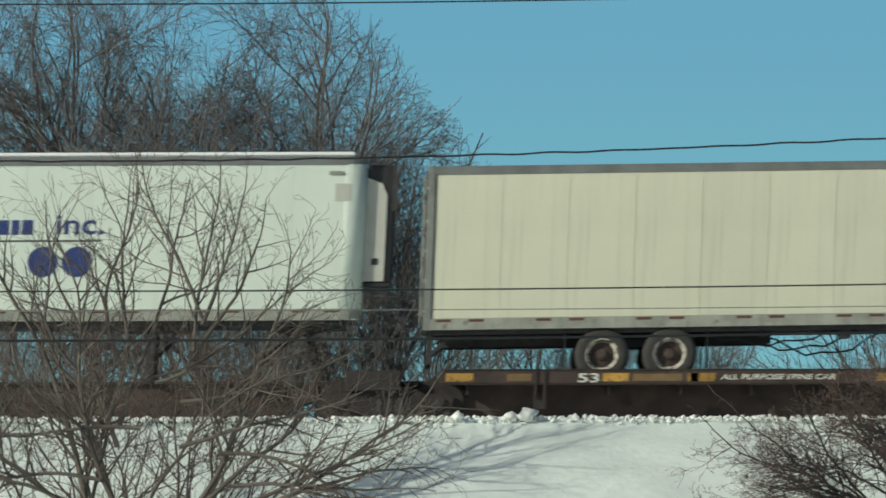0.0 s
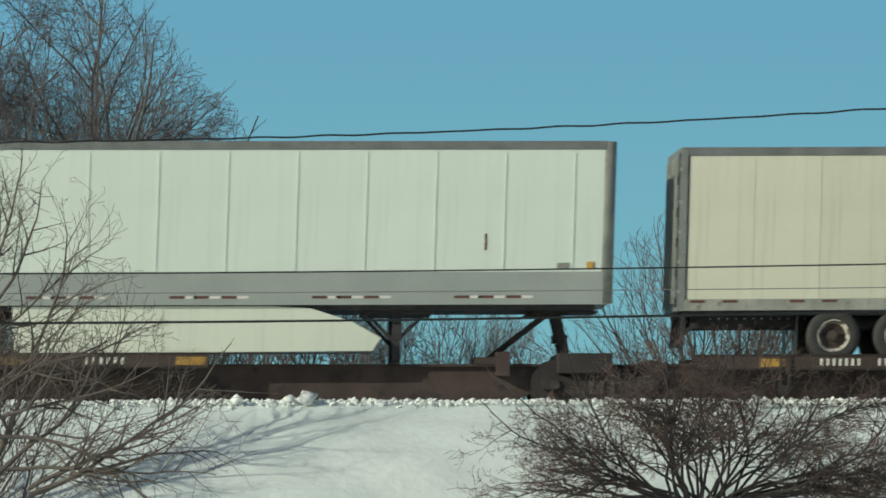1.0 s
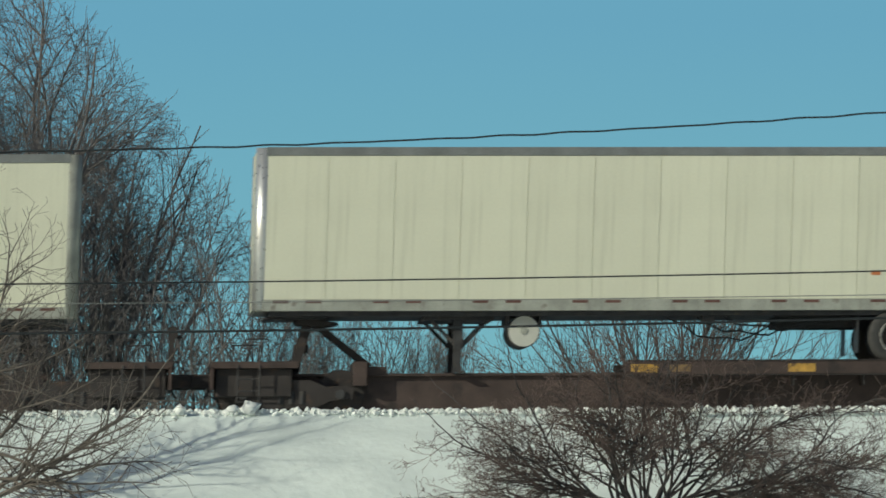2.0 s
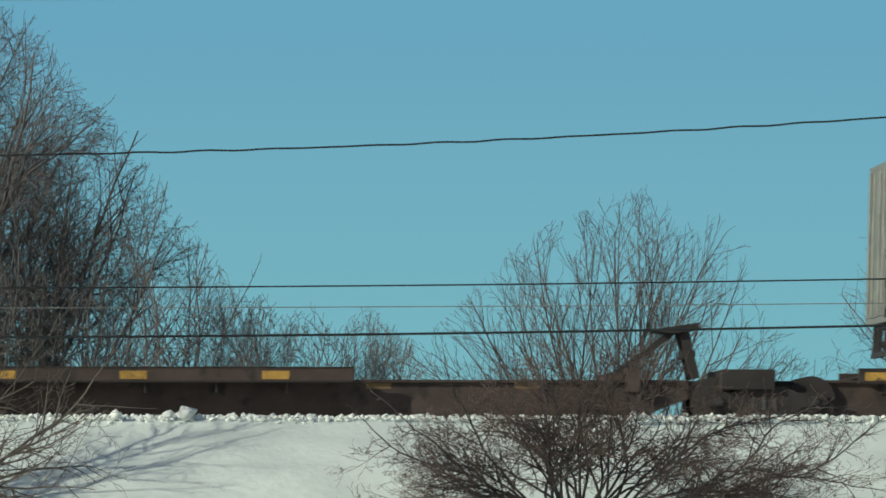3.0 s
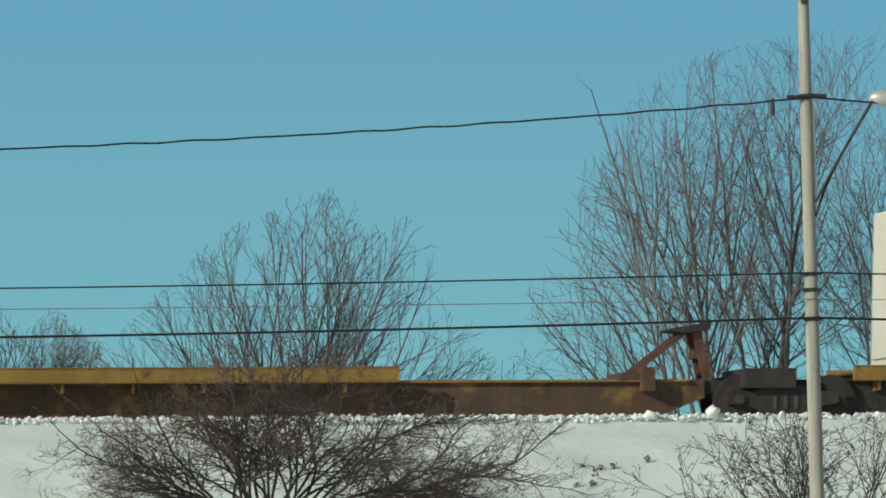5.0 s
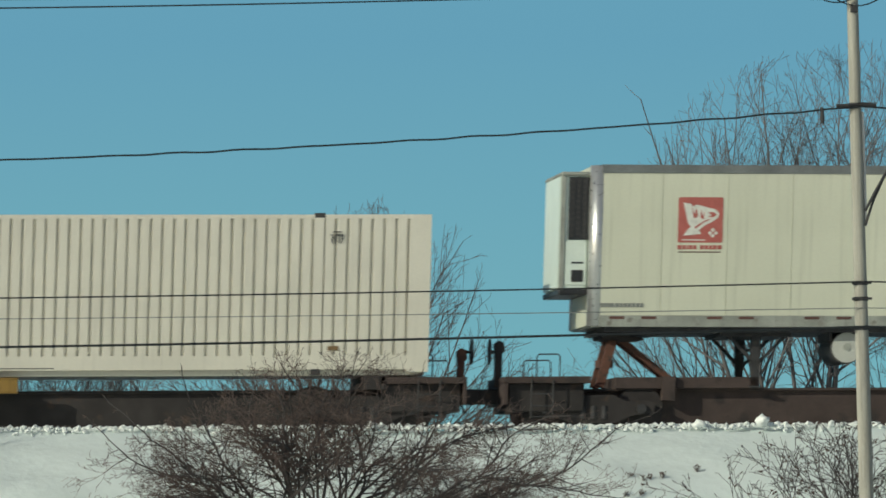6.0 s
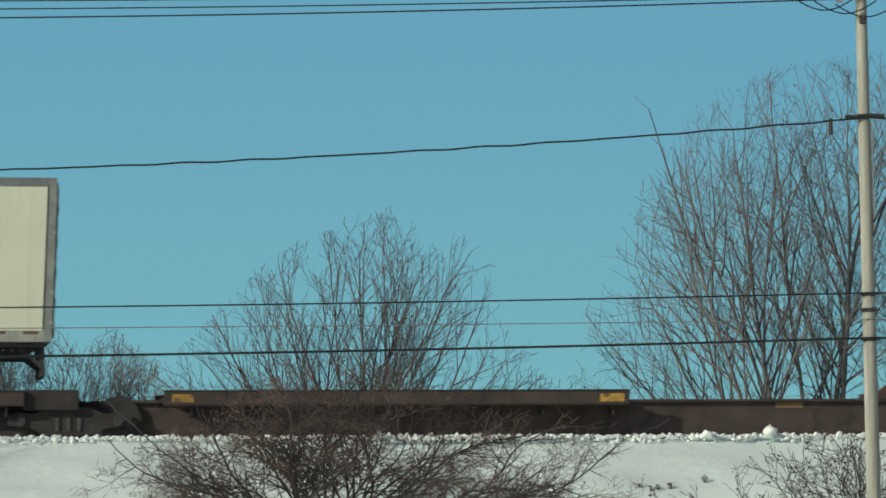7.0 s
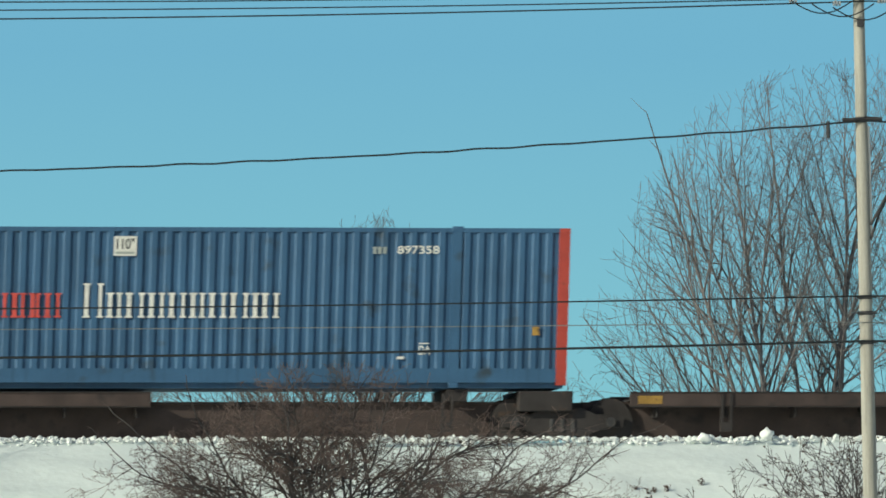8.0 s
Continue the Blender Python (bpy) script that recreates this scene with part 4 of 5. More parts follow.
def spine_car(label, d0, d1, b0, b1, hitches=(), trucks=(), paint=RUST, stripes=(), dull=(), z=1.03, bracket=(), ends=(), beam_of=None):
    """One platform of a spine car: shelf d0 to d1 for the wheels, spine beam b0 to b1."""
    car = thing("spine_car", (0, 100.0, 0), label, "railcar", "platforms of the train")
    MOVERS.append(car)
    beam_paint = beam_of or (CARBROWN if paint is CARYELLOW else RUST)
    part("spine_beam", plate([(b0, 0.5), (b0, 0.84), (b1, 0.84), (b1, 0.5), (b1 - 0.9, 0.14), (b0 + 0.9, 0.14)], 0.62, 1.98), beam_paint, car, "deep steel spine beam")
    split("beam_flange", ((b0 + 0.3, b1 - 0.3, 0.52, 2.08, 0.80, 0.845), (b0 + 0.9, b1 - 0.9, 0.55, 2.05, 0.11, 0.145)), CARYELLOW if paint is CARYELLOW and beam_of is None else beam_paint, car)
    rows = []
    for y0 in (0.0, 2.52):
        rows += [(d0, d1, y0, y0 + 0.08, z - 0.25, z)]
    split("side_sill", rows, paint, car, bevel=0.006)
    part("wheel_shelf", boxes((d0, d1, 0.08, 2.52, z - 0.16, z - 0.12)), CARBLACK, car)
    split("sill_lip", ((d0, d1, -0.02, 0.1, z - 0.005, z + 0.015), (d0, d1, -0.015, 0.06, z - 0.27, z - 0.25)), CARBLACK if paint is RUST else paint, car)
    x = d0 + 0.5
    while x < d1 - 0.2:
        part("shelf_bracket", plate([(x, z - 0.25), (x + 0.04, z - 0.25), (x + 0.04, z - 0.45), (x, z - 0.45)], 0.10, 0.62), paint if paint is CARYELLOW else CARBLACK, car)
        x += 1.3
    for a, b in stripes:
        part("stripe", boxes((a, b, -0.006, -0.001, z - 0.21, z - 0.06)), STRIPE, car, "yellow reflective stripe")
    for a, b in dull:
        on_sill = d0 <= a <= d1
        part("stripe", boxes((a, b, -0.006, -0.001, z - 0.20, z - 0.07) if on_sill else (a, b, 0.612, 0.619, 0.68, 0.79)), DULL, car)
    for a in bracket:
        part("side_step", boxes((a, a + 0.22, -0.03, 0.06, z - 0.72, z - 0.55), (a, a + 0.05, -0.03, 0.06, z - 0.55, z - 0.02), (a + 0.17, a + 0.22, -0.03, 0.06, z - 0.55, z - 0.02)), paint if paint is CARYELLOW else CARBLACK, car)
    for x, side in hitches:
        hitch(car, x, side, CARBLACK if (paint is CARYELLOW and side < 0) or b1 < 112 else RUSTY)
        part("hitch_base", boxes((x - 1.45, x - 0.95, 0.5, 2.1, 0.84, 0.97) if side > 0 else (x + 0.95, x + 1.45, 0.5, 2.1, 0.84, 0.97), (x - 0.95 * side - 0.12, x - 0.95 * side + 0.12, 0.3, 2.3, 0.62, 1.06)), beam_paint, car)
    for x in trucks:
        truck(car, x)
        part("end_platform", boxes((x - 0.85, x + 0.15, 0.12, 2.48, 0.66, 1.03), bevel=0.012), CARBLACK, car)
        part("articulated_joint", boxes((x - 2.2, x + 1.7, 0.9, 1.7, 0.52, 0.84), (x - 1.6, x + 1.5, 0.7, 1.9, 0.58, 0.83), bevel=0.01), CARBLACK, car)
    for x, side in ends:
        end = part("end_platform", boxes((x - 1.6 if side > 0 else x, x if side > 0 else x + 1.6, 0.05, 2.55, 0.94, 1.06), (x - 0.06 if side > 0 else x, x if side > 0 else x + 0.06, 0.05, 2.55, 0.55, 0.96)), CARBROWN if paint is CARYELLOW and side < 0 else RUST, car)
        part("end_sill", boxes((x - 1.5 if side > 0 else x + 0.1, x - 0.1 if side > 0 else x + 1.5, 0.2, 2.4, 0.42, 0.935), bevel=0.015), CARBLACK, end)
        for h0, w0, w1, yy in ((1.36, 0.35, 0.85, 0.12), (1.48, 0.62, 1.05, 0.3)):
            a, b = x - side * w0, x - side * w1
            pipe("grab_iron", ((a, yy, 1.06), (a, yy, h0 - 0.04), (a - side * 0.04, yy, h0), (b + side * 0.04, yy, h0), (b, yy, h0 - 0.04), (b, yy, 1.06)), 0.014, UNDER, end)
        for xx in (x - side * 0.5, x - side * 0.9):
            part("ladder_rail", rod(bmesh.new(), (xx, 0.03, 0.30), (xx, 0.03, 1.0), 0.016, 6), UNDER, end)
        for zz in (0.32, 0.52, 0.74):
            part("ladder_rung", rod(bmesh.new(), (x - side * 0.5, 0.03, zz), (x - side * 0.9, 0.03, zz), 0.014, 6), UNDER, end)
        part("coupler", boxes((x - side * 0.2, x + side * 0.36, 1.05, 1.55, 0.58, 0.86) if side > 0 else (x - 0.36, x + 0.2, 1.05, 1.55, 0.58, 0.86), bevel=0.03), CARBLACK, end)
        pipe("air_hose", [(x + side * 0.025 * i, 0.95, 0.62 - 0.10 * i + 0.012 * i * i) for i in range(5)], 0.025, UNDER, end)
        if x in (53.9, 111.45):
            continue
        tall = 1.62 if side > 0 and paint is CARYELLOW else 1.76
        part("brake_post", plate([(x - 0.09, 0.9), (x + 0.05, 0.9), (x + 0.05, tall - 0.25), (x + 0.10, tall - 0.2), (x + 0.08, tall - 0.04), (x - 0.02, tall), (x - 0.10, tall - 0.06), (x - 0.07, tall - 0.35)], 0.9, 1.12), RUSTY if paint is CARYELLOW else CARBLACK, end)
        bm = bmesh.new()
        bmesh.ops.create_cone(bm, cap_ends=True, segments=20, radius1=0.24, radius2=0.24, depth=0.03,
                              matrix=Matrix.Translation((x + side * 0.18, 1.0, 1.55)) @ Euler((0, math.pi / 2, 0)).to_matrix().to_4x4())
        rod(bm, (x, 1.0, 1.55), (x + side * 0.18, 1.0, 1.55), 0.03, 8)
        part("brake_wheel", bm, UNDER, end)
    return car


DARK = "grimy rust-brown spine car platform with yellow stripes"
spine_car("grimy rust-brown spine car platform behind bare twigs", -16.5, -8.1, -18.5, -1.4, hitches=((-1.6, 1),), trucks=(0.0,), stripes=((-16, -15.5), (-9, -8.5)))
car = spine_car(DARK, 0.87, 9.4, -0.3, 16.2, hitches=((15.75, 1),), trucks=(16.75,), stripes=((0.98, 1.48), (3.85, 4.32), (5.4, 5.9), (5.45, 5.6), (8.85, 9.35)), dull=((2.1, 2.55), (4.4, 5.3)), bracket=(2.6,))
words("53", 3.40, 0.80, 0.38, 0.17, LETTER, car, -0.008)
words("ALL PURPOSE SPINE CAR", 6.0, 0.85, 2.1, 0.10, LETTER, car, -0.008, lean=0.3)
bars(car, 9.85, 0.58, (0.24, 0.24, 0.26), 0.20, DULL, 0.06, 0.50, 0.514)
car = spine_car(DARK, 18.3, 26.75, 17.1, 33.2, hitches=((33.1, 1),), trucks=(34.0,), stripes=((18.35, 18.78), (21.1, 21.55), (26.15, 26.7)), dull=((19.5, 19.95), (22.6, 23.4)), bracket=(19.85,))
words("53", 20.65, 0.80, 0.38, 0.17, LETTER, car, -0.008)
bars(car, 24.5, 0.83, (0.05, 0.05, 0.05, 0.05, 0.05, 0.05), 0.13, LETTER, 0.08, -0.008, -0.003)
car = spine_car("rust-brown spine car platform with white lettering", 35.6, 44.1, 34.4, 51.0, hitches=((50.4, 1),), trucks=(), stripes=((36.85, 37.3), (43.5, 44.0)), dull=((39.5, 40.4),), bracket=(37.2,), ends=((53.2, 1),), z=0.98)
truck(car, 51.4)
bars(car, 37.95, 0.79, (0.05, 0.05, 0.05, 0.05, 0.05, 0.05, 0.05, -0.2, 0.05, 0.05, 0.05, 0.05, 0.05, 0.05, 0.05), 0.13, LETTER, 0.065, -0.008, -0.003)
car = spine_car(DARK, 61.5, 71.2, 55.0, 72.0, hitches=((55.7, -1),), trucks=(72.8,), stripes=((61.6, 62.1), (64.5, 65.0), (67.6, 68.1), (70.2, 70.7)), dull=((62.3, 62.7),), bracket=(68.7,), ends=((53.9, -1),), z=1.04)
truck(car, 55.4)
car = spine_car("empty rust-brown spine car platform with a raised hitch", 74.26, 83.78, 72.9, 90.0, hitches=((89.9, 1),), trucks=(91.4,), stripes=((74.35, 74.72), (77.2, 77.6), (79.5, 80.0), (82.1, 82.6)), dull=((84.05, 84.5), (86.8, 87.25)), bracket=(76.8,), z=1.05)
car = spine_car(DARK, 93.08, 102.35, 92.0, 109.4, hitches=((108.6, 1),), stripes=((93.2, 93.7), (95.9, 96.3), (97.6, 98.1), (100.4, 100.8)), dull=((99.2, 99.7), (107.3, 107.8)), bracket=(95.4,), ends=((110.75, 1),), z=1.03)
truck(car, 108.9)

YELLOW = "faded yellow spine car platform with white lettering on a dark sill"
car = spine_car(YELLOW, 119.95, 129.5, 112.6, 130.6, hitches=((113.45, -1),), trucks=(131.2,), paint=CARYELLOW, bracket=(126.5,), ends=((111.45, -1),), z=1.07)
truck(car, 113.0)
split("dark_field", ((121.72, 123.25, -0.006, -0.002, 0.83, 1.06), (124.85, 126.1, -0.006, -0.002, 0.83, 1.06)), CARBLACK, car)
words("TTRX 552442", 121.88, 0.86, 1.35, 0.16, LETTER, car, -0.009, lean=0.2)
words("1-2871-57'", 124.95, 0.86, 1.05, 0.16, LETTER, car, -0.009, lean=0.2)
part("sign_plate", boxes((126.15, 126.45, -0.008, -0.002, 0.9, 1.02)), LETTER, car)
car = spine_car("empty yellow-brown spine car platform with a raised hitch", 133.3, 142.6, 132.0, 148.4, hitches=((148.25, 1),), trucks=(149.9,), paint=CARYELLOW, z=1.07)
car = spine_car("faded yellow spine car platform under the white container", 151.1, 160.85, 150.6, 167.8, paint=CARYELLOW, beam_of=CARBLACK, bracket=(154.05,), ends=((169.1, 1),), z=1.06)
truck(car, 167.2)
split("dark_field", ((157.3, 158.9, -0.006, -0.002, 0.82, 1.05), (154.75, 155.75, -0.006, -0.002, 0.82, 1.05)), CARBLACK, car)
words("TTRX 552442", 157.35, 0.85, 1.42, 0.16, LETTER, car, -0.009, lean=0.2)
words("1-2871-57'", 154.75, 0.85, 0.95, 0.16, LETTER, car, -0.009, lean=0.2)
split("bearer", ((151.9, 152.3, 0.05, 2.55, 0.84, 1.085), (167.2, 167.6, 0.05, 2.55, 0.84, 1.085)), CARBLACK, car)
car = spine_car(DARK.replace("yellow stripes", "faded lettering"), 178.37, 187.0, 171.0, 186.8, hitches=((171.95, -1),), trucks=(187.85,), dull=((179.2, 180.2), (181.0, 181.9)), bracket=(184.8,), ends=((169.8, -1),), z=1.0)
truck(car, 171.5)
part("hatch_box", boxes((171.9, 174.6, 0.4, 2.2, 0.84, 1.05), bevel=0.01), RUST, car)
car = spine_car("empty rust-brown spine car platform with a raised rusty hitch", 189.55, 198.15, 188.3, 204.7, hitches=((204.3, 1),), trucks=(205.55,), stripes=((189.7, 190.1), (197.6, 198.05)), dull=((201.0, 201.5),), bracket=(), z=1.0)
car = spine_car(DARK, 206.98, 215.55, 206.2, 222.4, trucks=(223.2,), stripes=((207.1, 207.55),), bracket=(208.8, 220.9), z=1.0)
split("bearer", ((207.2, 207.6, 0.05, 2.55, 0.84, 1.068), (221.0, 221.4, 0.2, 2.4, 0.84, 1.068)), CARBLACK, car)
car = spine_car(DARK, 224.4, 233.0, 223.6, 239.0, stripes=((224.55, 225.0),), bracket=(226.1,), z=1.0)
truck(car, 240.0)


# ---- bare trees and bushes: tapered stems, limbs, and fine twigs
def branch(out, rng, p, d, length, r, lev, spec):
    top = spec["top"]
    for _ in range(12):
        q = p + d * length
        if q.z + 0.12 * length * spec["up"][lev] * 8 <= top(q.x):
            break
        length *= 0.86
    n = max(3, int(length / spec["step"][min(lev, len(spec["step"]) - 1)]))
    last = lev == spec["levels"]
    dens, ratio = spec["kids"][lev], spec["ratio"][lev]
    wob, up, fine = spec["wobble"], spec["up"][lev], spec["fine"]
    r0 = r
    for i in range(n):
        d = (d + Vector((rng.gauss(0, wob), rng.gauss(0, wob), rng.gauss(0, wob) + up))).normalized()
        q = p + d * (length / n)
        f = (i + 1) / n
        r2 = max(fine * 0.85, r0 * (1 - 0.80 * f))
        out.append((p[:], q[:], r, r2))
        if not last and f > spec["bare"][lev]:
            want = dens * length / n
            for _ in range(int(want) + (rng.random() < want % 1)):
                side = Vector((rng.gauss(0, 1), rng.gauss(0, 1), rng.gauss(0, 1))).cross(d).normalized()
                a = radians(rng.uniform(*spec["angle"]))
                kid = d * math.cos(a) + side * math.sin(a)
                kid.z *= spec["flat"]
                kid.normalize()
                branch(out, rng, q, kid, min(length, spec["cap"]) * ratio * (1.15 - 0.55 * f) * rng.uniform(0.6, 1.25), max(fine, min(r2 * 0.8, r0 * 0.48)), lev + 1, spec)
        p, r = q, r2


def plant(name, label, category, x, y, stems, seed, mats, spec, group="", z=None, heads=None):
    """heads: rows of (lean in x, lean in y, length, foot offset, height of the foot) for the stems that can be told apart."""
    rng = random.Random(seed)
    base = float(ground_height(np.array(x), np.array(y))) - 0.1 if z is None else z
    wood = []
    rows = list(heads or [])
    for _ in range(stems):
        a, s = rng.uniform(0, 2 * math.pi), spec["spread"] * rng.random() ** 0.6
        rows.append((s * math.cos(a), s * math.sin(a) * 0.7, spec["long"] * rng.uniform(0.75, 1.05), rng.uniform(-spec["foot"], spec["foot"])))
    for lx, ly, ln, off, *rise in rows:
        branch(wood, rng, Vector((x + off, y + rng.uniform(-0.5, 0.5) * spec["foot"], base + (rise[0] if rise else 0))), Vector((lx, ly, 1)).normalized(), ln, spec["thick"] * min(ln, spec["cap"] * 1.3), 0, spec)
    th = spec["split"]
    t = tubes(name, [s for s in wood if s[2] >= th], mats[0], 5)
    tagged(t, label, category, group)
    tagged(tubes("twig_mass", [s for s in wood if s[2] < th] or wood[:1], mats[1], 3, t), kind="stuff")
    return t


def under(*pts):
    """The crown's upper outline over x."""
    xs, zs = [a for a, _ in pts], [b for _, b in pts]
    return lambda x: float(np.interp(x, xs, zs))


FREE = under((-99, 99), (99, 99))
base_spec = dict(step=(0.28, 0.2, 0.15, 0.12), levels=3, kids=(2.2, 3.4, 4.0, 0), ratio=(0.45, 0.45, 0.5, 0), wobble=0.075, up=(0.02, 0.05, 0.04, 0.02),
                 bare=(0.25, 0.12, 0.1, 1), angle=(22, 50), fine=0.0045, thick=0.010, split=0.018, spread=0.4, long=6.0, foot=0.3, top=FREE, flat=1.0, cap=99.0)


def spec(**k):
    return {**base_spec, **k}


FAR = (BARKFAR, BARKFAR)
# the tall wood on the far side
wood_top = under((-12, 12), (-2.4, 11), (-1.5, 9.7), (-0.5, 9.2), (0.2, 8.0), (0.9, 7.1), (1.7, 6.4), (2.2, 5.4), (3.0, 4.4), (4, 3.4))
tall = spec(levels=4, step=(0.4, 0.3, 0.2, 0.16, 0.15), long=12.5, spread=0.2, kids=(1.7, 2.3, 3.4, 4.6, 0), ratio=(0.42, 0.52, 0.55, 0.6, 0), thick=0.0085, top=wood_top, fine=0.0058,
            up=(0.012, 0.04, 0.0, -0.03, -0.06), bare=(0.28, 0.1, 0.08, 0.05, 1), angle=(20, 52), wobble=0.075, foot=0.0)
for i, (x, y, n) in enumerate(((-9.0, 119, 2), (-7.2, 117, 2), (-5.4, 119, 2), (-3.6, 117.5, 2), (-2.3, 118.5, 2), (-1.2, 118, 3))):
    plant("bare_tree", "tall bare deciduous tree with dense grey twigs", "tree", x, y, n, 20 + i, FAR, tall, "trees behind the railway")
plant("bare_tree", "tall bare deciduous tree with dense grey twigs", "tree", -0.9, 117.2, 0, 33, FAR, tall, "trees behind the railway",
      heads=((0.06, 0, 10.6, 0.0), (0.14, 0.05, 9.6, 0.0), (0.24, 0, 8.6, 0.0), (0.36, 0, 7.8, 0.0), (0.30, 0.1, 8.3, 0.0), (0.46, 0, 7.4, 0.0)))
plant("bare_tree", "tall bare deciduous tree with dense grey twigs", "tree", -2.7, 117.4, 0, 34, FAR, tall, "trees behind the railway",
      heads=((-0.12, 0, 11.5, 0.0), (0.04, 0.05, 11.0, 0.0)))
low_top = under((-12, 7.5), (-1.0, 7.4), (0.5, 6.8), (1.5, 6.2), (2.0, 5.6), (2.7, 4.8), (3.4, 3.8), (4.0, 3.1), (4.4, 3.0), (4.8, 2.6), (5.4, 2.9), (6.0, 2.2), (6.5, 2.95), (7.3, 2.3), (8, 1.7))
thicket = spec(levels=3, step=(0.35, 0.25, 0.18, 0.15), long=6.6, spread=0.34, kids=(2.0, 3.2, 3.2, 0), ratio=(0.34, 0.46, 0.5, 0), thick=0.0055, top=low_top, fine=0.006, up=(0.015, 0.04, 0.02, 0.0), foot=0.75, bare=(0.12, 0.1, 0.1, 1))
rows, rng = [], random.Random(40)
for i, x in enumerate(np.arange(-9.2, 3.7, 0.16)):
    y = 113.6 + 2.6 * rng.random()
    a = rng.gauss(0, 0.16)
    branch(rows, rng, Vector((x, y, -2.1)), Vector((a, rng.gauss(0, 0.15), 1)).normalized(), 9.2 * rng.uniform(0.5, 1.0), 0.042, 0, thicket)
tagged(tubes("thicket", rows, BARKFAR, 3), "dense bare grey thicket of upright stems and twigs", "thicket", kind="stuff")
small = spec(levels=3, long=5.0, spread=0.3, kids=(3.4, 4.4, 4.2, 0), ratio=(0.36, 0.44, 0.5, 0), thick=0.0065, top=low_top, fine=0.0058, foot=0.0, up=(0.02, 0.05, 0.02, 0.0), bare=(0.25, 0.1, 0.1, 1))
for i, (x, n) in enumerate(((4.15, 9), (4.7, 8), (5.5, 9), (6.45, 10), (7.0, 6), (15.8, 3))):
    plant("bare_shrub", "small bare grey shrub with fine twigs", "shrub", x, 115.0, n, 60 + i, FAR, small, "small shrubs behind the railway")
round_top = under((6.2, 0.9), (7.0, 1.7), (7.9, 2.4), (9.2, 3.7), (10.2, 4.45), (10.9, 4.7), (11.3, 5.3), (11.7, 5.0), (12.2, 5.2), (12.6, 4.6), (13.4, 4.3), (14.0, 3.5), (14.5, 2.7), (15.2, 1.7), (15.9, 0.9))
plant("round_bush", "tall rounded bare bush with many upswept stems", "bush", 11.3, 111.5, 12, 71, (BARKBUSH, BARKBUSH),
      spec(levels=3, step=(0.3, 0.22, 0.15, 0.12), long=8.6, spread=0.80, kids=(3.1, 3.8, 3.8, 0), ratio=(0.30, 0.44, 0.5, 0), thick=0.0048, top=round_top, fine=0.0048, up=(0.004, 0.05, 0.03, 0.02), angle=(18, 46), foot=0.25, bare=(0.3, 0.1, 0.1, 1), wobble=0.05),
      heads=[(-1.4 + 2.8 * i / 27, 0.12 * math.sin(i * 2.4), 8.6 - 1.3 * abs(-1 + i / 13.5), -0.25 + 0.5 * i / 27) for i in range(28)])
right_top = under((16.0, 1.6), (16.6, 2.7), (17.2, 4.3), (17.9, 5.6), (18.4, 6.3), (19.0, 7.2), (19.8, 8.0), (21, 8.5), (23.2, 8.8), (26, 9))
right = spec(levels=4, step=(0.4, 0.3, 0.22, 0.17, 0.15), long=11.0, spread=0.16, kids=(2.0, 2.6, 2.7, 2.2, 0), ratio=(0.40, 0.48, 0.5, 0.5, 0), thick=0.0060, top=right_top, fine=0.0050, up=(0.006, 0.06, 0.06, 0.04, 0.02), angle=(22, 52), bare=(0.22, 0.1, 0.1, 0.1, 1), foot=0.0, wobble=0.04)
plant("bare_tree", "tall bare tree with several upswept trunks", "tree", 21.0, 115.5, 1, 81, FAR, right, "trees behind the railway",
      heads=((-0.30, 0, 9.2, -0.2), (-0.10, 0.1, 10.6, -0.1), (-0.20, -0.1, 9.8, -0.1), (0.0, 0.1, 11, 0.0), (-0.42, 0.1, 8.4, -0.2), (-0.62, -0.1, 7.6, -0.3), (-0.85, 0.1, 6.8, -0.3), (-1.15, 0, 6.0, -0.4), (-1.5, 0.1, 5.2, -0.4)))
plant("bare_tree", "tall bare tree with several upswept trunks", "tree", 22.0, 116.5, 1, 82, FAR, right, "trees behind the railway", heads=((0.0, 0, 11, 0), (0.12, 0, 11, 0.1), (-0.1, 0, 10.5, 0)))
plant("bare_tree", "tall bare tree with several upswept trunks", "tree", 25.0, 117.0, 4, 83, FAR, right, "trees behind the railway")

